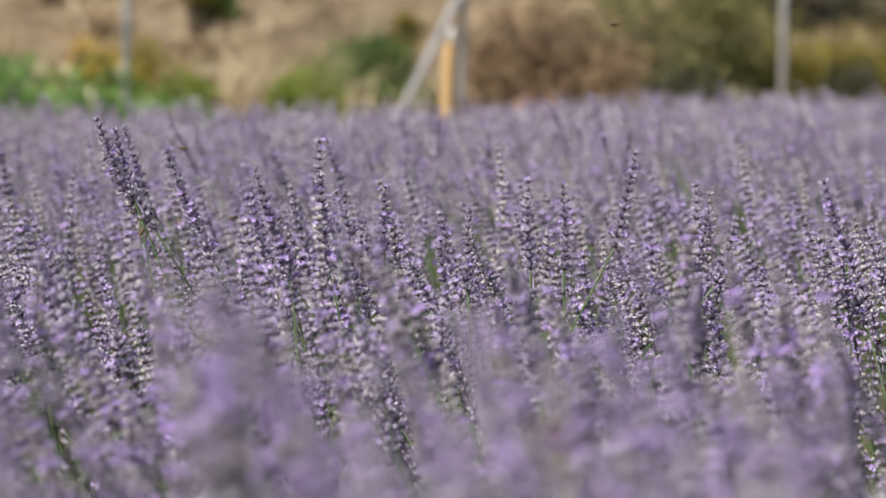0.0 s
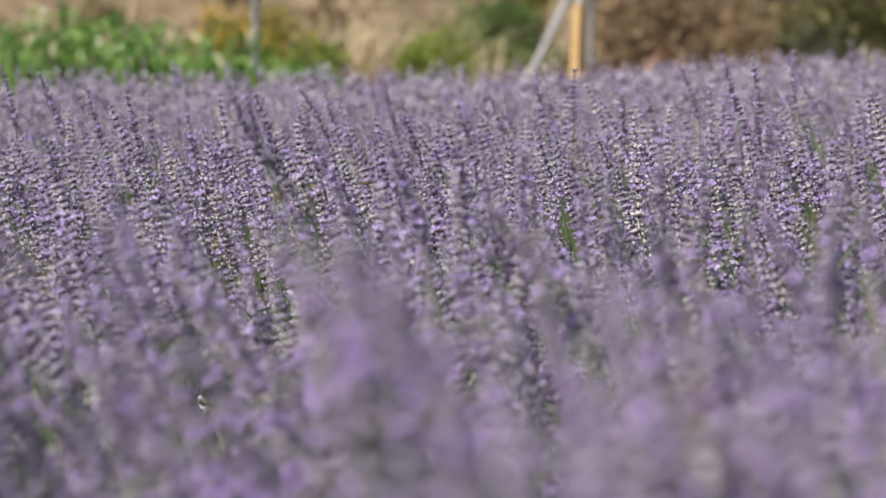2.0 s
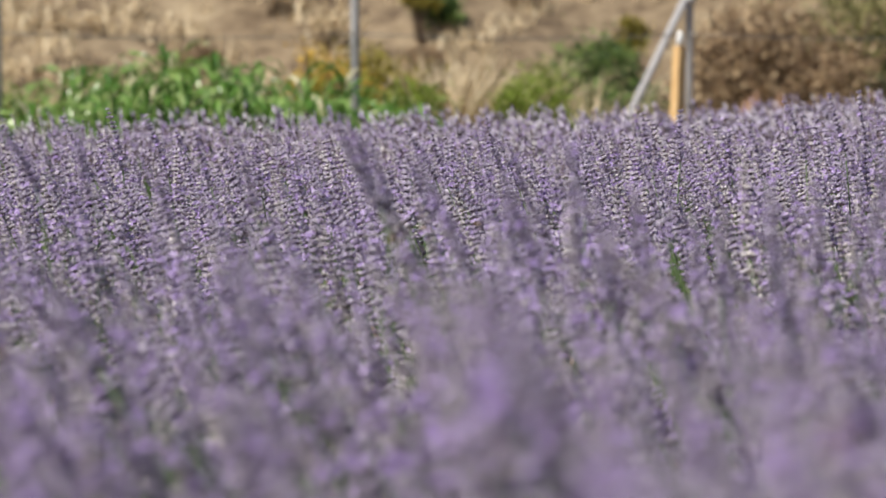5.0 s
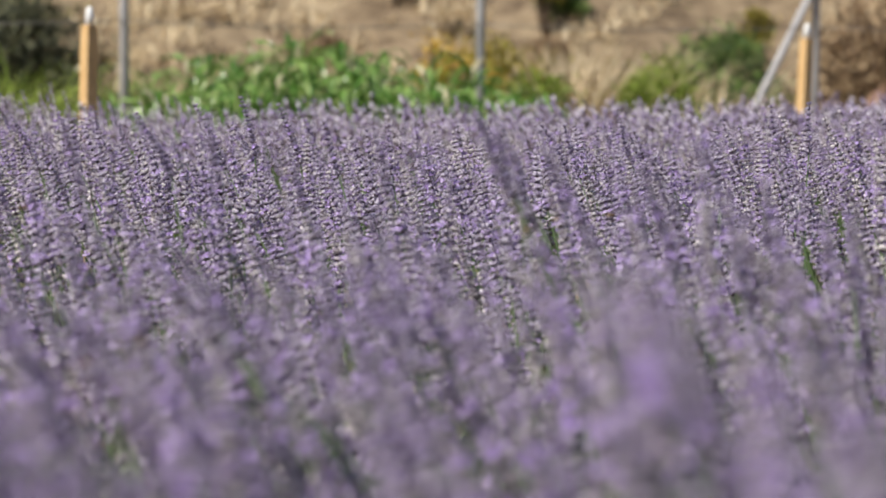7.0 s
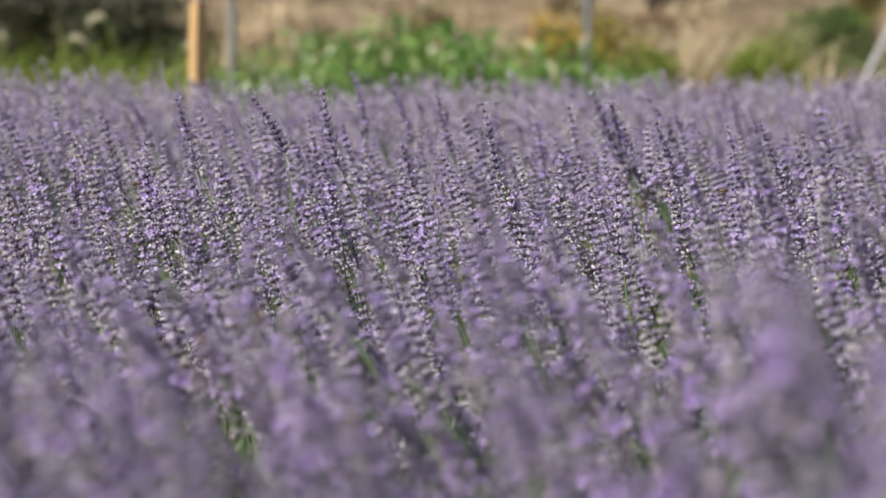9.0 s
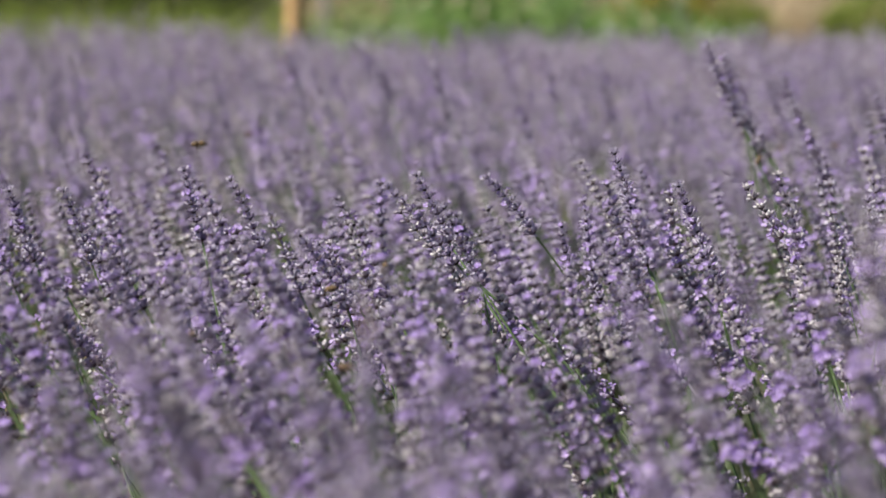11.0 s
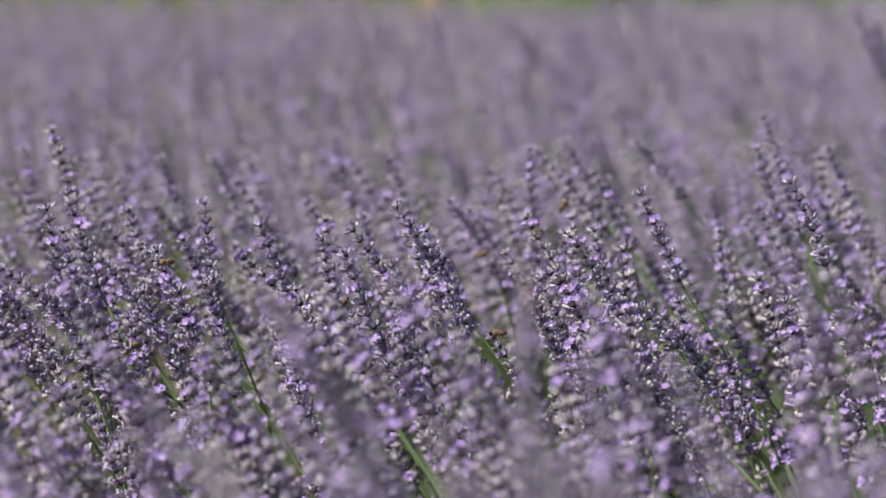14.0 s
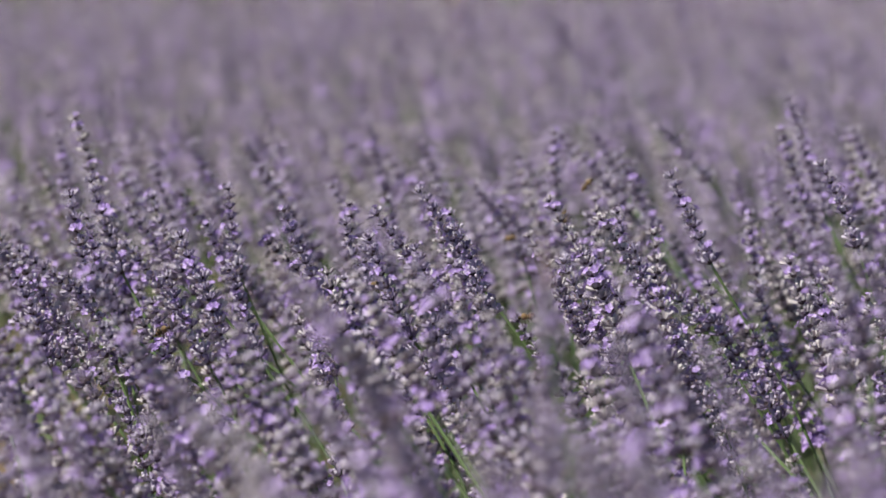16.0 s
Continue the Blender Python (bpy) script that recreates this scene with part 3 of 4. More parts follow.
class NearField:
    """Plants near the camera: each a thing with stalks, each stalk carrying its flower head."""

    def __init__(self):
        self.lengths = 0.075 + 0.05 * np.arange(18) / 17
        self.heads = [h.mesh("flower_head", LAV) for h in lavender_heads(0, 18, 0.13)]
        self.soft = [h.mesh("flower_head", LAV, True) for h in lavender_heads(1, 10, 0.20)]
        self.spent = [h.mesh("flower_head", [DRIED, DRIED, STEM, DRIED, DRIED]) for h in lavender_heads(1, 2, 0.0)]
        stems = [stem_soup(0.34, 4, 3).arrays() for _ in range(8)]
        self.stems = [mesh_of("flower_stalk", v, t, [STEM]) for v, t, _ in stems]
        self.leaves = [foliage_mesh() for _ in range(5)]
        self.plants = {}

    def plant(self, x, y):
        gy = round(y / 0.40)
        gx = round(x / 0.42 + 0.5 * (gy % 2))
        if (gx, gy) not in self.plants:
            p = new("lavender_plant")
            p.location = ((gx - 0.5 * (gy % 2)) * 0.42, gy * 0.40, 0)
            tagged(p, "purple lavender plant in bloom on thin green stems", "lavender", "lavender plants of the near rows")
            k = len(self.plants)
            part("foliage", self.leaves[k % 5], p, "narrow grey-green leaves", pose(0, 0, 0, 0, 0, 73 * k))
            self.plants[gx, gy] = p
        return self.plants[gx, gy]

    def stalk(self, x, y, z, lx, ly, spin, size, head, text=""):
        p = self.plant(x, y)
        turn = Vector((0, 0, 1)).rotation_difference(Vector((lx, ly, 1))).to_matrix().to_4x4() @ pose(0, 0, 0, 0, 0, math.degrees(spin))
        m = Matrix.Translation(Vector((x, y, z)) - p.location) @ turn @ Matrix.Scale(size, 4)
        s = part("flower_stalk", self.stems[int(spin * 9) % 8], p, m=m)
        part("flower_head", head, s, text)

    def sow_all(self):
        for x, y, z, lean, rise in DRIED_STALKS:
            self.stalk(x, y, z, lean / rise, 0.03, 1.0, math.hypot(lean, rise) / 0.075, self.spent[0], "dried brown flower head")
        for x, y, z, lx, ly, spin, size, k in np.concatenate([sow(0.70, 1.38, 235, 10, 0.05), sow(1.38, 1.80, 175, 10, 0.055)]):
            self.stalk(x, y, z + (-0.022 if y < 1.36 else -0.006), lx, ly, spin, size, self.soft[int(k)])
        # taller rows close to the camera
        for x, y, z, lx, ly, spin, size, k in sow(1.38, 2.0, 205, 10, 0.045):
            if x > 0.02 or x < -0.16 * y:
                self.stalk(x, y, z + (0.006 if x > 0 else -0.02), lx, ly, spin, size, self.soft[int(k)])
        for x, y, z, lx, ly, spin, size, k in sow(1.80, 2.8, 310, 18):
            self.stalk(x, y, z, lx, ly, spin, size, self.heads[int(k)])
        for group, company in ((EARLY_STALKS, 1), (LATE_STALKS, 0), (TURN_STALKS, 0), (MIDDLE_STALKS, 0), (RIGHT_STALKS, 0), (NEAR_STALKS, 1)):
            for x, y, z, lean, rise in group:
                ln = math.hypot(lean, rise)
                k = 2 * int(np.argmin(abs(self.lengths[::2] - ln)))
                self.stalk(x, y, z, lean / rise, RNG.normal(0, 0.08), RNG.uniform(0, 6.28), ln / self.lengths[k], self.heads[k])
                # lower stalks of the same tuft
                for _ in range(company):
                    self.stalk(x + RNG.uniform(-0.03, 0.04), y + RNG.uniform(-0.01, 0.07), z - RNG.uniform(0.03, 0.11),
                               lean / rise + RNG.normal(0, 0.10), RNG.normal(0, 0.10), RNG.uniform(0, 6.28), RNG.uniform(0.9, 1.1),
                               self.heads[int(RNG.integers(18))])


def foliage_mesh():
    """A mound of narrow leaves and woody shoots."""
    n = 700
    a, r = RNG.uniform(0, 6.28, n), 0.25 * np.sqrt(RNG.random(n))
    x, y = r * np.cos(a), r * np.sin(a)
    z = RNG.uniform(0.02, 0.36, n) * (1 - 0.5 * (r / 0.25) ** 2)
    return leaf_mesh("foliage", x, y, z, 0.045, 0.004, LAV_LEAF, up=1.2)


def leaf_arrays(x, y, z, length, width, up=0.5):
    n = len(x)
    d = RNG.normal(0, 1, (n, 3))
    d[:, 2] = np.abs(d[:, 2]) * 0.6 + up
    d /= np.linalg.norm(d, axis=1)[:, None]
    s = np.cross(d, RNG.normal(0, 1, (n, 3)))
    s /= np.linalg.norm(s, axis=1)[:, None]
    nn = np.cross(d, s)
    ln = length * RNG.uniform(0.6, 1.4, (n, 1))
    p = np.stack([x, y, z], -1)
    wd = width * RNG.uniform(0.7, 1.3, (n, 1))
    quad = np.stack([p, p + d * ln * 0.5 + s * wd * 0.5 + nn * ln * 0.04, p + d * ln - nn * ln * 0.08, p + d * ln * 0.5 - s * wd * 0.5 + nn * ln * 0.04], 1)
    t = np.array([(0, 1, 2), (0, 2, 3)])[None] + (np.arange(n) * 4)[:, None, None]
    return quad.reshape(-1, 3), t.reshape(-1, 3)


def leaf_mesh(name, x, y, z, length, width, mat, up=0.5):
    v, t = leaf_arrays(x, y, z, length, width, up)
    return mesh_of(name, v, t, [mat])


def build_field_foliage():
    """The leafy shoots under the flowers farther out."""
    n = 80000
    x, y = RNG.uniform(-6.0, 6.0, n), RNG.uniform(-1.6, 14.5, n)
    keep = (np.hypot(x, y) > 0.8) & ((np.abs(x) > 0.3 * y) | (y > 2.6) | (y < 0))
    x, y = x[keep], y[keep]
    keep = y < np.minimum(11.3 + 1.0 * np.maximum(x, -3.2), 12.8)
    x, y = x[keep], y[keep]
    z = RNG.uniform(0.02, 0.36, len(x))
    ob = new("lavender_leaves", leaf_mesh("lavender_leaves", x, y, z, 0.075, 0.0055, LAV_LEAF, up=1.2))
    tagged(ob, "grey-green leafy shoots under the lavender flowers", "leaves", kind="stuff")


# ---------------------------------------------------------------- ground


def ground_height(x, y):
    rise = max(0.0, y - 19.4 - 0.08 * x)
    z = 0.42 * rise if rise < 30 else 0.42 * 30 + 0.04 * (rise - 30)
    if rise > 0:
        z += min(1, rise) * (0.22 * noise.noise(Vector((x * 0.6, y * 0.6, 0))) + 0.08 * noise.noise(Vector((x * 2.1, y * 2.1, 5))))
    z += 0.03 * noise.noise(Vector((x * 0.9, y * 0.9, 2)))
    return z


def build_ground():
    xs = np.concatenate([np.linspace(-600, -20, 12), np.linspace(-14, 14, 113), np.linspace(20, 600, 12)])
    ys = np.concatenate([np.linspace(-500, -3, 14), np.linspace(-1, 18, 39), np.linspace(18.2, 34, 96), np.linspace(36, 70, 12), np.linspace(90, 900, 10)])
    v = [(x, y, ground_height(x, y) if abs(x) < 500 else 0.42 * max(0, min(30, y - 20))) for y in ys for x in xs]
    nx = len(xs)
    t, m = [], []
    for j in range(len(ys) - 1):
        for i in range(nx - 1):
            p = j * nx + i
            t += [(p, p + 1, p + nx + 1), (p, p + nx + 1, p + nx)]
            m += [0 if ys[j] < 18.5 else 1] * 2
    tagged(new("ground", mesh_of("ground", v, t, [SOIL, HILL], m, True)), "brown soil rising to a dry tan hillside", "ground", kind="structure")


# ---------------------------------------------------------------- fence


def square_stake(x, y, top, r, lean, spin):
    """A sawn square stake, worn at the edges, with a narrow white tip."""
    th = new("wooden_post")
    th.matrix_basis = pose(x, y, -0.1, 0, lean, 0) @ pose(0, 0, 0, 0, 0, spin)
    tagged(th, "orange-brown square wooden stake with a white tip", "post", "wooden stakes at the field's edge")
    h = top + 0.1 - 0.056
    soup, n = Soup(), 14
    ring = []
    for k in range(8):
        a = math.pi / 4 * k + math.pi / 8
        ring.append((math.cos(a), math.sin(a)))
    corner = [(max(-0.74, min(0.74, c)) * 1.0, max(-0.74, min(0.74, q)) * 1.0) for c, q in ring]
    vs = []
    for i in range(n):
        z = h * i / (n - 1)
        g = r * (1.06 - 0.10 * i / (n - 1)) * (0.90 if i == n - 1 else 1.0)
        ox, oy = 0.003 * math.sin(z * 6), 0.003 * math.cos(z * 4)
        for c, q in corner:
            sx = 0.93 if abs(c) > abs(q) else 0.40
            sy = 0.93 if abs(q) > abs(c) else 0.40
            vs.append((math.copysign(sx if sx > 0.5 else 0.80, c) * g + ox + RNG.normal(0, 0.0004), math.copysign(sy if sy > 0.5 else 0.80, q) * g + oy, z))
    ts = []
    for i in range(n - 1):
        for k in range(8):
            p, q = i * 8 + k, i * 8 + (k + 1) % 8
            ts += [(p, q, q + 8), (p, q + 8, p + 8)]
    ts += [((n - 1) * 8, (n - 1) * 8 + k, (n - 1) * 8 + k + 1) for k in range(1, 7)]
    part("shaft", mesh_of("shaft", vs, ts, [WOOD]), th)
    ox, oy = 0.003 * math.sin(h * 6), 0.003 * math.cos(h * 4)
    v, t = tube([(ox, oy, h + z) for z in (-0.004, 0.03, 0.048, 0.056)], [r * 0.66, r * 0.60, r * 0.45, r * 0.2], 12)
    part("tip", mesh_of("tip", v, t, [WHITE], smooth=True), th, "white-painted stake tip")
    return th


def steel_pole(x, y, height, r):
    th = new("fence_pole")
    th.matrix_basis = pose(x, y, -0.1)
    tagged(th, "grey galvanised steel fence pole", "pole", "fence poles")
    v, t = tube([(0, 0, 0), (0, 0, height), (0, 0, height + 0.006)], [r, r, r * 0.8], 14)
    part("tube", mesh_of("tube", v, t, [STEEL], smooth=True), th)
    v, t = tube([(0, 0, height + 0.004), (0, 0, height + 0.03), (0, 0, height + 0.045)], [r * 1.12, r * 1.1, r * 0.6], 14)
    part("cap", mesh_of("cap", v, t, [STEEL], smooth=True), th)
    return th


def build_fence():
    square_stake(-1.206, 10.03, 0.971, 0.0225, 0.9, 42)
    square_stake(1.153, 12.5, 0.959, 0.0225, 2.2, 38)
    for x, y in ((-1.470, 13.79), (-0.008, 14.65), (1.536, 15.51), (3.174, 16.17)):
        steel_pole(x, y, 1.9, 0.020)
    wire = new("fence_wire")
    tagged(wire, "thin grey wire strung along the steel fence poles", "wire")
    ends = ((-3.62, 13.16), (-1.470, 13.76), (-0.008, 14.62), (1.536, 15.48), (3.174, 16.14), (5.15, 16.5))
    for (x0, y0), (x1, y1) in zip(ends, ends[1:]):
        pts = [(x0 + (x1 - x0) * u, y0 + (y1 - y0) * u + 0.008, 0.982 - 0.02 * math.sin(math.pi * u)) for u in np.linspace(0, 1, 8)]
        v, t = tube(pts, [0.003] * 8, 5)
        part("strand", mesh_of("strand", v, t, [WIRE], smooth=True), wire)
    brace = new("fence_brace")
    tagged(brace, "slanting grey steel brace leaning on a fence pole", "brace")
    v, t = tube([(0.895, 15.40, -0.12), (1.512, 15.47, 1.146)], [0.018, 0.018], 12)
    part("tube", mesh_of("tube", v, t, [STEEL], smooth=True), brace)
    v, t = tube([(1.536, 15.51, 1.12), (1.536, 15.51, 1.17)], [0.029, 0.029], 14)
    part("clamp", mesh_of("clamp", v, t, [STEEL], smooth=True), brace)


# ---------------------------------------------------------------- plants behind the field


def shrub(name, deg, dist, w, top, leaf, leaf_len, n, label, lift=0.0, clumps=26, category="shrub"):
    """A shrub: bare limbs and a crown of leaf clumps with gaps."""
    x0, y0 = bearing(deg, dist)
    z0 = ground_height(x0, y0)
    h = top - z0 + 0.03
    th = new(name)
    th.location = (x0, y0, z0 - 0.03)
    tagged(th, label, category)
    cx = []
    for k in range(clumps):
        a, rr = RNG.uniform(0, 6.28), math.sqrt(RNG.random())
        zz = lift + (h - lift) * (0.10 + 0.82 * RNG.random() ** 0.45 * math.sqrt(max(0.05, 1 - 0.75 * rr * rr)))
        c = np.array([math.cos(a) * rr * w * 0.46, math.sin(a) * rr * w * 0.40, zz])
        cx.append(c)
        if k < 9:
            mid = c * (0.45, 0.45, 0.5) + RNG.normal(0, 0.02, 3)
            v, t = tube([(RNG.normal(0, 0.02), RNG.normal(0, 0.02), 0), mid, c], [0.016, 0.010, 0.004], 5)
            part("branch", mesh_of("branch", v, t, [BARK], smooth=True), th)
    cx = np.array(cx)
    pick = RNG.integers(clumps, size=n)
    spread = min(w, h) * RNG.uniform(0.07, 0.15, clumps)
    p = cx[pick] + RNG.normal(0, 1, (n, 3)) * spread[pick][:, None] * (1.1, 1.0, 0.9)
    p[:, 2] = np.maximum(p[:, 2], 0.03)
    part("crown", leaf_mesh("crown", p[:, 0], p[:, 1], p[:, 2], leaf_len, leaf_len * 0.5, leaf, up=0.25), th)
    return th


def crop_plant(variant):
    """A leafy crop plant: a stalk, long arching leaves and, on some, a pale seed head."""
    th = new("crop_plant")
    h = RNG.uniform(0.62, 0.82)
    pts = [(0.012 * math.sin(z * 6 + variant), 0.01 * math.cos(z * 5 + variant), z) for z in np.linspace(0, h, 6)]
    v, t = tube(pts, list(np.linspace(0.012, 0.006, 6)), 7)
    part("stalk", mesh_of("stalk", v, t, [MAIZE_STALK], smooth=True), th)
    for k in range(17):
        z = 0.34 + (h - 0.34) * k / 16
        a = k * 2.4 + RNG.uniform(-0.6, 0.6) + variant
        ln, wd = RNG.uniform(0.18, 0.32), RNG.uniform(0.016, 0.029)
        e, s = np.array([math.cos(a), math.sin(a), 0]), np.array([-math.sin(a), math.cos(a), 0])
        rise, droop = RNG.uniform(0.7, 1.4), RNG.uniform(0.8, 1.5)
        twist = RNG.uniform(-0.9, 0.9)
        vs, n = [], 8
        for i in range(n):
            u = i / (n - 1)
            c = np.array([0, 0, z]) + e * ln * (0.80 * u - 0.12 * u * u) + np.array([0, 0, 1]) * ln * (rise * u - droop * u * u)
            wv = wd * 0.5 * (0.45 + 1.6 * u if u < 0.34 else (1 - u) ** 0.75 * 1.36) + 0.0006
            sv = s * math.cos(twist * u) + np.array([0, 0, 1]) * math.sin(twist * u)
            wave = 0.006 * math.sin(10 * u + variant + k)
            vs += [c - sv * wv + (0, 0, 0.3 * wv + wave), c, c + sv * wv + (0, 0, 0.3 * wv - wave)]
        ts = []
        for i in range(n - 1):
            for q in (0, 1):
                p = 3 * i + q
                ts += [(p, p + 1, p + 4), (p, p + 4, p + 3)]
        part("leaf", mesh_of("leaf", vs, ts, [MAIZE], smooth=True), th)
    text = "green crop plant with long arching glossy leaves"
    if variant % 4 == 0:
        lean = RNG.uniform(0, 6.28)
        pts = [(0.05 * u * u * math.cos(lean), 0.05 * u * u * math.sin(lean), h - 0.01 + 0.12 * u - 0.03 * u * u) for u in np.linspace(0, 1, 6)]
        v, t = tube(pts, [0.004, 0.008, 0.012, 0.012, 0.009, 0.003], 7)
        v = v + RNG.normal(0, 0.0012, v.shape)
        part("seed_head", mesh_of("seed_head", v, t, [SEED]), th, "pale cream seed head")
        text = "green crop plant with arching leaves and pale seed head"
    return tagged(th, text, "crop plant", "leafy crop behind the field")


def build_crop():
    kinds = [crop_plant(k) for k in range(8)]
    count = 190
    for k in range(count):
        u = (k + RNG.uniform(0, 0.9)) / count
        deg = -6.3 + 7.4 * u
        x, y = bearing(deg, RNG.uniform(13.2, 15.8))
        size = (0.83 + 0.18 * math.sin(math.pi * min(1, u * 1.02)) ** 0.7) * RNG.uniform(0.86, 1.06)
        m = pose(x, y, ground_height(x, y) - 0.02, RNG.normal(0, 5), RNG.normal(0, 5), RNG.uniform(0, 360))
        th = kinds[k] if k < len(kinds) else copy_thing(kinds[int(RNG.integers(len(kinds)))], m)
        th.matrix_basis = m @ Matrix.Scale(size, 4)


def grass_stuff(name, tufts, mat, label, blades=60, height=0.35, spread=0.12):
    """Tufts of narrow bent blades joined into one mesh."""
    P = []
    for x, y, s in tufts:
        n = int(blades * s)
        P.append(np.stack([x + RNG.normal(0, spread * s, n), y + RNG.normal(0, spread * s, n),
                           np.full(n, ground_height(x, y) - 0.02), np.full(n, height * s)], -1))
    P = np.concatenate(P)
    n = len(P)
    d = RNG.normal(0, 0.33, (n, 2))
    h = P[:, 3] * RNG.uniform(0.5, 1.25, n)
    a = RNG.uniform(0, 6.28, n)
    s = np.stack([np.cos(a), np.sin(a), np.zeros(n)], -1) * RNG.uniform(0.005, 0.013, (n, 1))
    b = P[:, :3]
    mid = b + np.stack([d[:, 0] * h * 0.4, d[:, 1] * h * 0.4, h * 0.6], -1)
    tip = b + np.stack([d[:, 0] * h * 1.2, d[:, 1] * h * 1.2, h * 0.95], -1)
    v = np.stack([b - s, b + s, mid + s * 0.9, mid - s * 0.9, tip], 1).reshape(-1, 3)
    t = (np.array([(0, 1, 2), (0, 2, 3), (3, 2, 4)])[None] + (np.arange(n) * 5)[:, None, None]).reshape(-1, 3)
    return tagged(new(name, mesh_of(name, v, t, [mat])), label, "grass", kind="stuff")


def boulder(deg, dist, w, top, mat, label):
    """A weathered boulder, broad at its foot."""
    x, y = bearing(deg, dist)
    bm = bmesh.new()
    bmesh.ops.create_icosphere(bm, subdivisions=4, radius=1.0)
    for v in bm.verts:
        n = v.co.normalized()
        k = 1 + 0.16 * noise.noise(n * 1.7 + Vector((deg, 0, 0))) + 0.06 * noise.noise(n * 5)
        v.co = Vector((n.x * w * 0.5, n.y * w * 0.5, n.z * top * 0.55)) * k
    th = new("boulder", from_bm("boulder", bm, mat, True))
    th.location = (x, y, ground_height(x, y) + top * 0.42)
    return tagged(th, label, "boulder")


def reed(deg, dist, top, bend, label):
    """A single tall grass stalk whose feathery head nods over."""
    x, y = bearing(deg, dist)
    z0 = ground_height(x, y)
    th = new("nodding_grass")
    th.location = (x, y, z0 - 0.02)
    tagged(th, label, "grass stalk", "tall grass stalks behind the field")
    h = top - z0
    pts = [(bend * 0.2 * u ** 3, 0.02 * u, h * u * (1.06 - 0.06 * u)) for u in np.linspace(0, 1, 9)]
    v, t = tube(pts, list(np.linspace(0.005, 0.003, 9)), 5)
    part("stalk", mesh_of("stalk", v, t, [LIME_LEAF]), th)
    end = np.array(pts[-1])
    pts = [end + np.array([bend * 0.16 * u, 0.01 * u, 0.06 * u - 0.10 * u * u]) for u in np.linspace(0, 1, 7)]
    v, t = tube(pts, [0.004, 0.011, 0.016, 0.017, 0.014, 0.009, 0.002], 8)
    part("seed_head", mesh_of("seed_head", v + RNG.normal(0, 0.002, v.shape), t, [SEED]), th, "pale feathery seed head")


def build_background_plants():
    shrub("green_shrub", 4.2, 18.9, 0.62, 1.12, GREEN_LEAF, 0.040, 6500, "rounded dark green leafy shrub on the slope foot", clumps=44)
    shrub("lime_shrub", 4.72, 19.3, 0.22, 1.22, GOLD_LEAF, 0.035, 900, "yellow-green tuft above the dark green shrub", lift=0.7, clumps=10)
    shrub("lime_shrub", 3.0, 16.3, 0.50, 0.86, LIME_LEAF, 0.030, 6500, "low rounded yellow-green shrub behind the field", clumps=40)
    shrub("olive_shrub", 3.55, 19.6, 0.5, 1.12, OLIVE_LEAF, 0.04, 1600, "thin olive shrub with dry stems")
    shrub("hill_shrub", 1.52, 21.8, 0.28, 1.36, GREEN_LEAF, 0.035, 2200, "small dark green shrub on the dry slope")
    shrub("hill_shrub", 1.15, 21.6, 0.24, 1.36, GOLD_LEAF, 0.035, 1200, "small yellow-olive shrub on the dry slope", lift=0.25)
    shrub("dry_shrub", 1.2, 21.2, 0.3, 0.98, BROWN_LEAF, 0.04, 500, "dry brown shrub on the slope")
    shrub("dry_shrub", 6.75, 18.9, 0.95, 1.22, BROWN_LEAF, 0.05, 4600, "straw-brown dry shrub beside the fence brace", clumps=50)
    shrub("dry_shrub", 7.2, 19.4, 0.85, 1.36, BROWN_LEAF, 0.05, 4200, "brown dry shrub below the olive bush", clumps=40)
    shrub("dry_shrub", 8.1, 18.7, 0.75, 1.02, BROWN_LEAF, 0.05, 2000, "low brown dry shrub below the olive bush")
    shrub("dark_shrub", 9.3, 19.2, 0.60, 0.92, DARK_LEAF, 0.05, 2200, "low dark shrub below the olive bush")
    shrub("olive_shrub", 9.2, 19.9, 1.15, 1.75, OLIVE_LEAF, 0.045, 9000, "large olive-green bush with dry twigs", clumps=46)
    shrub("lime_shrub", 9.5, 20.2, 0.85, 1.22, OLIVE_LEAF, 0.05, 3200, "grey-green bush leaning out of the olive bush", clumps=30)
    shrub("gold_shrub", 11.0, 20.6, 0.85, 1.16, GOLD_LEAF, 0.045, 4200, "yellow-olive bush behind a steel pole", clumps=34)
    shrub("gold_shrub", 12.3, 20.4, 0.85, 1.10, GOLD_LEAF, 0.045, 4200, "yellow-olive bush beside a steel pole", clumps=34)
    shrub("dark_shrub", 10.4, 22.6, 1.2, 2.3, DARK_LEAF, 0.06, 5200, "dark green shrub high on the slope", clumps=46)
    shrub("dark_shrub", 12.2, 19.7, 0.55, 0.98, DARK_LEAF, 0.05, 2400, "dark green shrub under the yellow-olive bush")
    shrub("dark_shrub", 13.2, 22.2, 1.1, 2.0, DARK_LEAF, 0.06, 4200, "dark green shrub high on the slope", clumps=40)
    shrub("dark_shrub", -7.7, 19.6, 0.80, 1.22, DARK_LEAF, 0.055, 4600, "dark olive shrub behind the wooden stake", clumps=44)
    shrub("grey_shrub", -8.6, 20.6, 0.90, 1.75, OLIVE_LEAF, 0.05, 3600, "grey-green shrub among dark ones", clumps=34)
    shrub("dark_shrub", -9.9, 19.9, 1.2, 1.55, DARK_LEAF, 0.06, 6200, "dark olive shrub with pale grass before it", clumps=50)
    shrub("dark_shrub", -12.0, 20.0, 1.4, 1.5, DARK_LEAF, 0.06, 5200, "dark olive shrub at the slope foot", clumps=46)
    shrub("olive_shrub", -14.0, 19.4, 1.2, 1.2, OLIVE_LEAF, 0.05, 4200, "olive-green shrub behind the field", clumps=40)
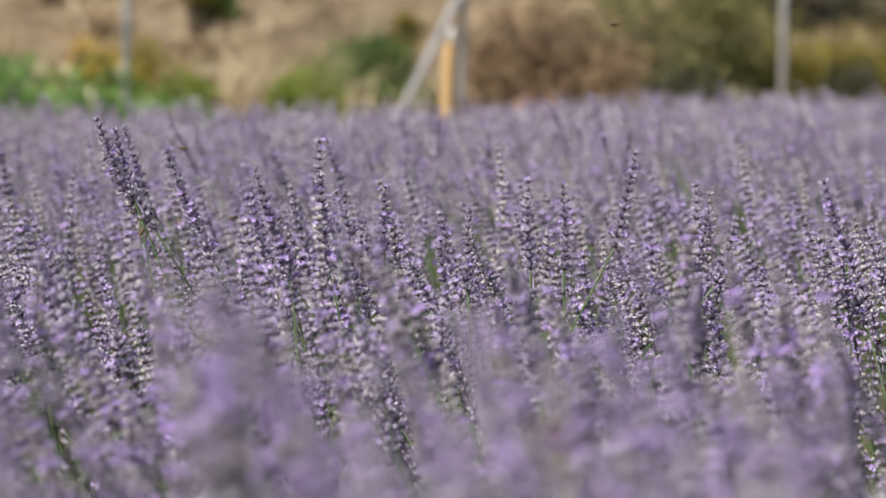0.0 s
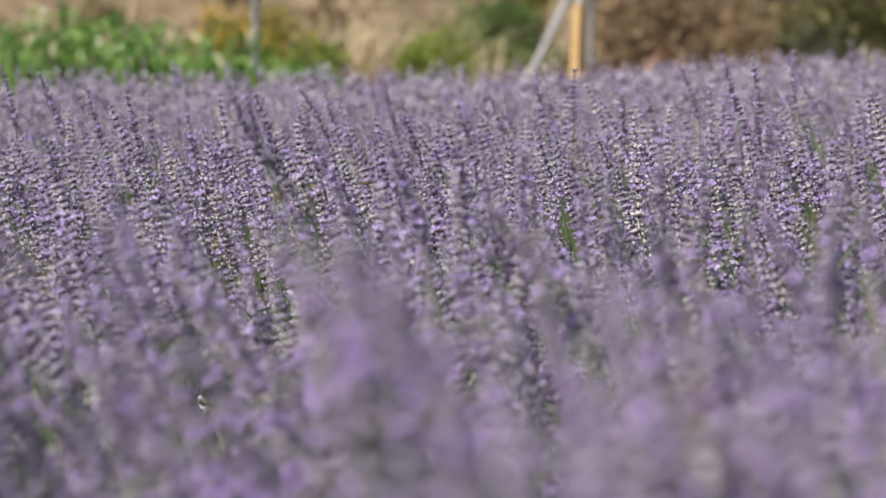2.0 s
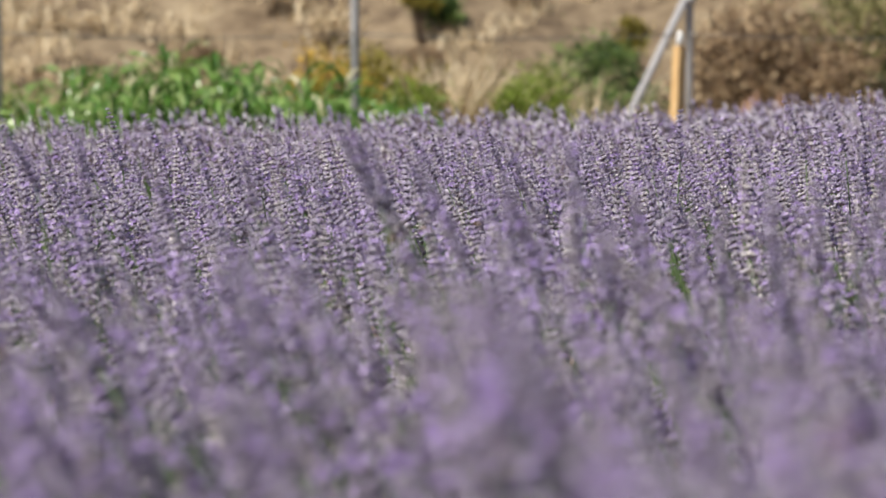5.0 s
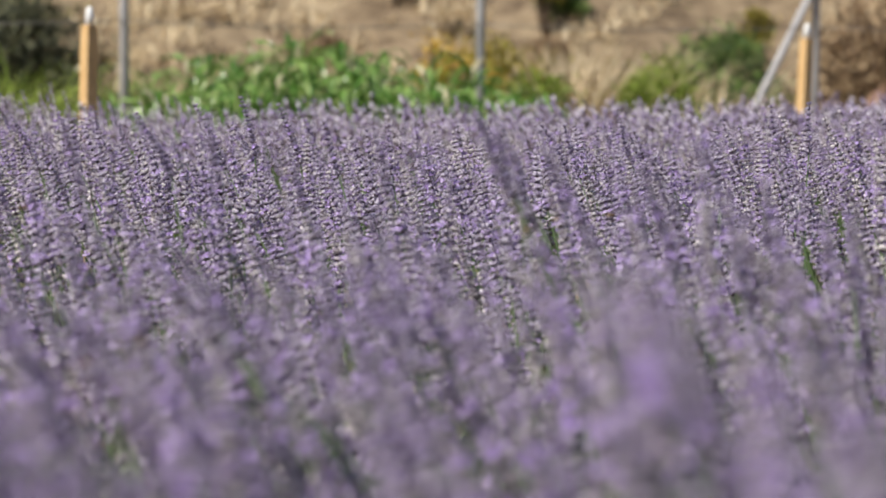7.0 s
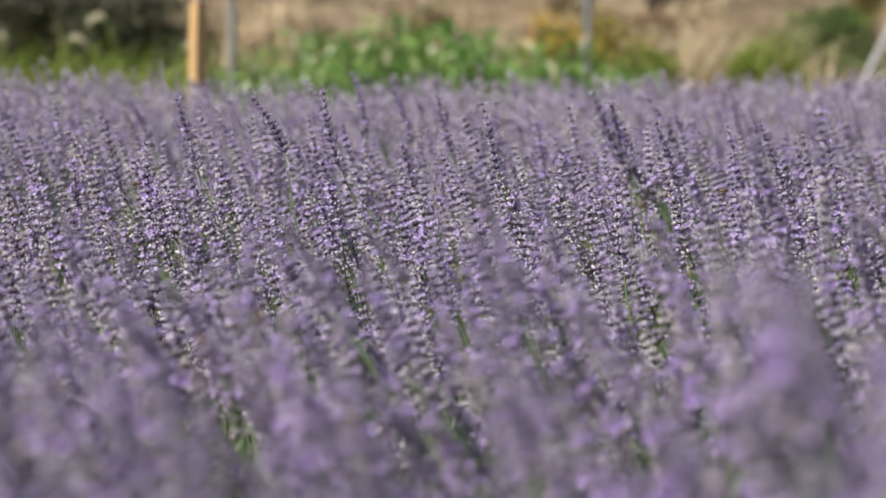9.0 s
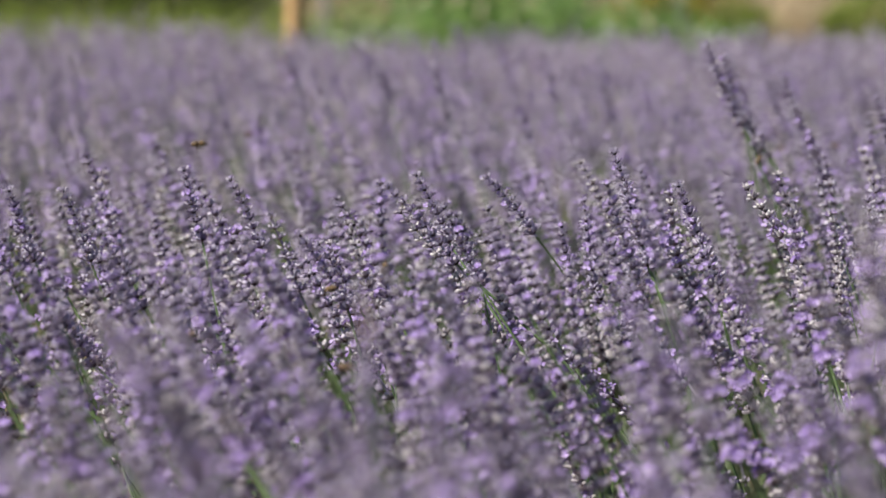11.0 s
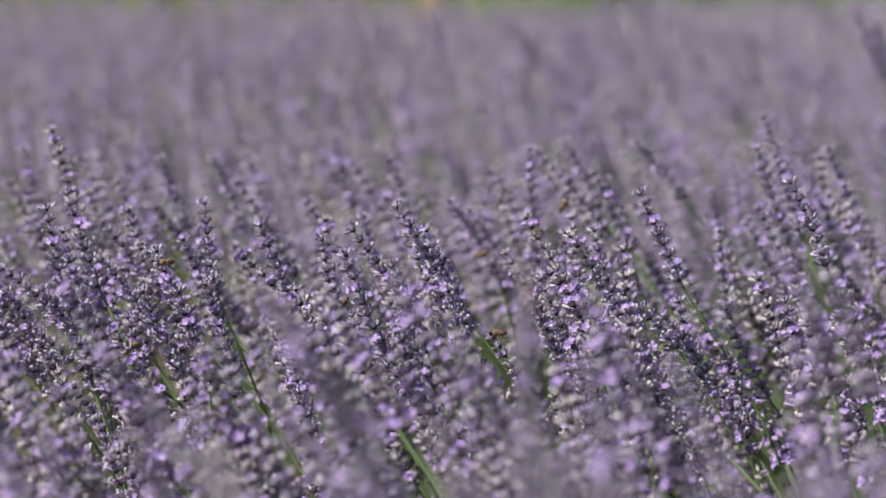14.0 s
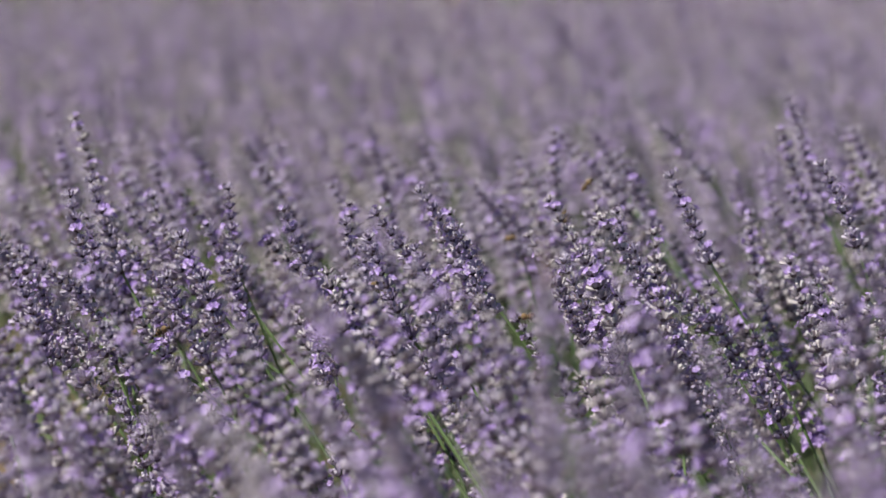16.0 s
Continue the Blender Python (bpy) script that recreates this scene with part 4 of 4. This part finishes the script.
    shrub("gold_shrub", 0.40, 16.6, 0.58, 1.0, GOLD_LEAF, 0.035, 5200, "yellowing weed beside the leafy crop", clumps=30)
    shrub("lime_weed", 0.85, 16.2, 0.40, 0.88, LIME_LEAF, 0.045, 1900, "yellow-green weed beside the leafy crop", clumps=24)
    shrub("lime_weed", -0.4, 16.3, 0.50, 0.92, LIME_LEAF, 0.045, 1900, "yellow-green weed behind the leafy crop", clumps=24)
    shrub("yellow_weed", -0.72, 15.9, 0.30, 1.0, YELLOW, 0.026, 520, "orange-yellow flowering weed behind the crop", lift=0.45, clumps=16, category="weed")
    shrub("yellow_weed", -0.30, 16.1, 0.30, 1.02, YELLOW, 0.030, 520, "orange-yellow flowering weed behind the crop", lift=0.5, clumps=12, category="weed")
    for _ in range(16):
        deg, d = RNG.uniform(-7, 7), RNG.uniform(20.6, 25)
        x, y = bearing(deg, d)
        shrub("dry_shrub", deg, d, RNG.uniform(0.2, 0.5), ground_height(x, y) + RNG.uniform(0.08, 0.22), DRY if _ % 2 else BROWN_LEAF, 0.045, 260,
              "small dry brown shrub on the slope", clumps=12)
    boulder(6.75, 17.4, 0.20, 0.70, RUST, "rounded rust-brown boulder behind the field")
    boulder(7.2, 17.8, 0.15, 0.70, RUST, "small brown rounded boulder at the slope foot")
    reed(-7.8, 15.4, 0.93, -0.55, "pale feathery grass stalk nodding over")
    reed(-9.2, 14.6, 0.83, 0.5, "pale feathery grass stalk nodding over")
    reed(-7.35, 15.0, 0.80, 0.6, "pale feathery grass stalk nodding over")
    reed(-10.1, 14.8, 0.84, 0.15, "pale upright grass stalk")
    reed(10.38, 14.2, 0.74, -0.1, "pale cream grass plume at the field's edge")
    # dry tufts on the slope, and the greener strip at its foot
    tufts = []
    for _ in range(1100):
        x, y = bearing(RNG.uniform(-15, 15), RNG.uniform(19.6, 27))
        if noise.noise(Vector((x * 0.8, y * 0.8, 7))) > -0.12:
            tufts.append((x, y, RNG.uniform(0.3, 0.9)))
    grass_stuff("dry_grass", tufts, DRY, "dry tan grass tufts on the slope", 26, 0.22, 0.12)
    tufts = [(*bearing(RNG.normal(1.52, 0.24), RNG.uniform(16.4, 17.4)), RNG.uniform(0.76, 0.98)) for _ in range(75)]
    tufts += [(*bearing(RNG.normal(3.75, 0.2), RNG.uniform(16.6, 17.2)), RNG.uniform(0.75, 1.0)) for _ in range(4)]
    tufts += [(*bearing(RNG.normal(3.1, 0.3), RNG.uniform(19.2, 19.6)), RNG.uniform(0.8, 1.05)) for _ in range(8)]
    tufts += [(*bearing(RNG.normal(10.38, 0.08), 14.2), 0.80) for _ in range(5)]
    grass_stuff("straw_grass", tufts, DRY, "pale straw-coloured tall grass behind the field", 60, 0.84, 0.06)
    tufts = [(*bearing(RNG.uniform(-15.0, -5.4), RNG.uniform(14.4, 17.6)), RNG.uniform(0.6, 1.1)) for _ in range(240)]
    grass_stuff("green_grass", tufts, LIME_LEAF, "yellow-green tall grass behind the field", 40, 0.70, 0.09)
    tufts = [(*bearing(RNG.uniform(1.8, 14.5), RNG.uniform(16.5, 18.4)), RNG.uniform(0.6, 1.05)) for _ in range(110)]
    grass_stuff("weed_grass", tufts, LIME_LEAF, "green weeds along the slope foot", 34, 0.52, 0.09)


# ---------------------------------------------------------------- bees


def ellipsoid(center, radii, rings=7, sides=9):
    v, t = tube([(0, 0, -math.cos(math.pi * k / rings)) for k in range(rings + 1)],
                [max(0.03, math.sin(math.pi * k / rings)) for k in range(rings + 1)], sides)
    return v * np.array(radii) + np.array(center), t


def make_bee(spread):
    """A honey bee that faces +x, some 12 mm long."""
    th = new("honey_bee")
    tagged(th, "golden-brown striped honey bee among the lavender", "bee", "honey bees")
    v, t = ellipsoid((0, 0, 0), (0.0024, 0.0023, 0.0023))
    part("thorax", mesh_of("thorax", v + RNG.normal(0, 0.00008, v.shape), t, [BEE_GOLD], smooth=True), th)
    v, t = ellipsoid((0.0033, 0, -0.0004), (0.0012, 0.0015, 0.0015))
    part("head", mesh_of("head", v, t, [BEE_DARK], smooth=True), th)
    bands = []
    prof = (0.0008, 0.0019, 0.0023, 0.0024, 0.0022, 0.0018, 0.0011, 0.0003)
    for k in range(7):
        x0, x1 = -0.0020 - 0.00095 * k, -0.0020 - 0.00095 * (k + 1)
        v, t = tube([(x0, 0, -0.0002 * k), (x1, 0, -0.0002 * (k + 1))], [prof[k], prof[k + 1]], 10, cap=False)
        bands.append((v, t))
    # one closed skin: the rings share their edges
    v = np.concatenate([bands[0][0]] + [b[0][10:] for b in bands[1:]])
    t = np.concatenate([bands[0][1] + 10 * k for k in range(7)])
    part("abdomen", mesh_of("abdomen", v, t, [BEE_GOLD, BEE_DARK], np.repeat(np.arange(7) % 2, 20), True), th, "dark abdomen with golden bands")
    for side in (-1, 1):
        for ln, x0 in ((0.0085, 0.0006), (0.0060, -0.0008)):
            along = np.array([-math.cos(spread), side * math.sin(spread), 0.10])
            across = np.array([-math.sin(spread), -side * math.cos(spread), 0.12])
            root = np.array([x0, side * 0.0013, 0.0020])
            vs = [root + along * ln * u + across * ln * w for u, w in ((0, 0), (0.45, -0.06), (0.95, 0.0), (1.0, 0.14), (0.8, 0.30), (0.4, 0.22))]
            part("wing", mesh_of("wing", vs, [(0, 1, 5), (1, 2, 5), (2, 4, 5), (2, 3, 4)], [BEE_WING]), th, "translucent wing")
        for k in range(3):
            x = 0.0012 - 0.0013 * k
            v, t = tube([(x, side * 0.0012, -0.0014), (x - 0.0006 * k, side * 0.0034, -0.0022), (x - 0.0014 * k, side * 0.0042, -0.0052)],
                        [0.0004, 0.00032, 0.0002], 4)
            part("leg", mesh_of("leg", v, t, [BEE_DARK]), th)
    return th


def build_bees():
    first = make_bee(0.30)
    resting = ((-0.354, 2.55, 0.558, 20, 140), (-0.312, 2.57, 0.575, -60, 80), (-0.220, 2.230, 0.529, 30, 200),
               (-0.557, 2.225, 0.524, -20, 30), (-0.574, 2.202, 0.520, 50, 260), (-0.315, 2.252, 0.531, 10, 170),
               (-0.001, 3.425, 0.620, -40, 60), (-0.612, 4.175, 0.610, 0, 10), (0.114, 4.20, 0.600, 15, 190),
               (0.050, 4.20, 0.596, -15, 330), (0.163, 1.432, 0.628, 0, 180), (-0.304, 1.47, 0.572, 0, 20),
               (0.089, 2.586, 0.566, 30, 110), (0.907, 4.935, 0.657, -50, 80))
    for x, y, z, pitch, turn in resting:
        copy_thing(first, pose(x, y, z, 0, pitch, turn))
    first.matrix_basis = pose(-0.42, 2.27, 0.55, 0, -30, 60)
    flying = make_bee(0.85)
    flyers = [flying] + [copy_thing(flying, pose(0, 0, 0)) for _ in range(4)]
    for b in flyers:
        tagged(b, "golden-brown honey bee flying over the lavender")
    return flyers


build_ground()
build_fence()
build_background_plants()
build_crop()
near_field = NearField()
near_field.sow_all()
build_far_lavender()
build_side_rows()
build_field_foliage()


def motions():
    """The focus pull, the plants' sway in the breeze and the flying bees."""
    walk(focus_mark, [(t, pose(0, d, 0.6)) for t, d in
                      ((0, 3.65), (1, 3.95), (1.5, 4.25), (2, 4.6), (2.5, 5.0), (3, 5.3), (3.5, 5.6), (4.2, 5.9), (6.3, 5.9),
                       (7, 5.6), (8, 5.3), (8.5, 4.9), (9.2, 4.0), (11.3, 2.75), (12, 2.55), (12.5, 2.43), (13, 2.36), (13.5, 2.32), (14, 2.29), (16, 2.27))])
    for k, p in enumerate(near_field.plants.values()):
        x, y, z = p.location
        walk(p, [(t, pose(x, y, z, 0.14 * math.sin(2.3 * t + 1.7 * k), 0.24 * math.sin(1.9 * t + 2.1 * k))) for t in np.arange(0, 16.1, 0.8)])
    a, e, f, i, j = bees
    hover = lambda t: 0.0015 * math.sin(9 * t)
    walk(a, [(t, pose(x, y, z + hover(t), 0, tip, turn)) for t, x, y, z, tip, turn in (
        (0, -1.60, 2.32, 0.86, 0, 0), (10.2, -1.60, 2.32, 0.86, 0, 0), (11.0, -0.448, 2.526, 0.671, 0, 10), (11.4, -0.331, 2.526, 0.624, 5, 10),
        (12.0, -0.299, 2.527, 0.602, -20, 20), (12.2, -0.296, 2.527, 0.600, -30, 20), (12.4, -0.294, 2.528, 0.603, -45, 20),
        (12.6, -0.285, 2.529, 0.605, -62, 20), (13.0, -0.282, 2.529, 0.602, -75, 20), (13.2, -0.283, 2.529, 0.600, -75, 20),
        (14.5, -0.288, 2.529, 0.602, -45, 20), (16, -0.291, 2.529, 0.603, -45, 20))])
    walk(e, [(t, pose(x, y, z + hover(t), 0, 12, turn)) for t, x, y, z, turn in (
        (0, 0.70, 2.25, 1.2, 180), (12.9, 0.70, 2.25, 1.2, 180), (13.6, -0.46, 2.21, 0.63, 200), (13.9, -0.530, 2.209, 0.582, 200),
        (14.2, -0.541, 2.208, 0.581, 195), (14.4, -0.541, 2.207, 0.581, 190), (14.8, -0.543, 2.207, 0.579, 190), (15.0, -0.555, 2.20, 0.56, 195),
        (15.3, -0.80, 2.15, 0.72, 195), (16, -1.5, 2.0, 1.0, 195))])
    walk(f, [(t, pose(x, y, z + hover(t), 0, 0, turn)) for t, x, y, z, turn in (
        (0, 0.052, 4.213, 0.686, 150), (0.2, 0.043, 4.212, 0.682, 140), (1.1, 0.045, 4.207, 0.687, 90), (2.0, 0.044, 4.205, 0.693, 60),
        (2.2, 0.041, 4.205, 0.692, 40), (2.4, 0.064, 4.204, 0.700, 20), (2.6, 0.105, 4.203, 0.712, 20), (2.9, 0.35, 4.20, 0.86, 20),
        (4, 1.5, 4.2, 1.3, 20), (16, 1.5, 4.2, 1.3, 20))])
    walk(i, [(t, pose(x, y, z, 0, 0, turn)) for t, x, y, z, turn in (
        (0, 0.562, 3.975, 0.844, 5), (0.2, 0.688, 3.964, 0.822, 5), (0.4, 0.777, 3.959, 0.828, 5), (0.8, 1.10, 3.93, 0.86, 5),
        (2, 2.2, 3.9, 1.1, 5), (16, 2.2, 3.9, 1.1, 5))])
    walk(j, [(t, pose(x, y, z, 0, tip, 170)) for t, x, y, z, tip in (
        (0, 0.551, 3.361, 0.625, 0), (0.2, 0.50, 3.40, 0.54, 30), (0.5, 0.47, 3.43, 0.47, 30), (16, 0.47, 3.43, 0.47, 30))])


bees = build_bees()
motions()
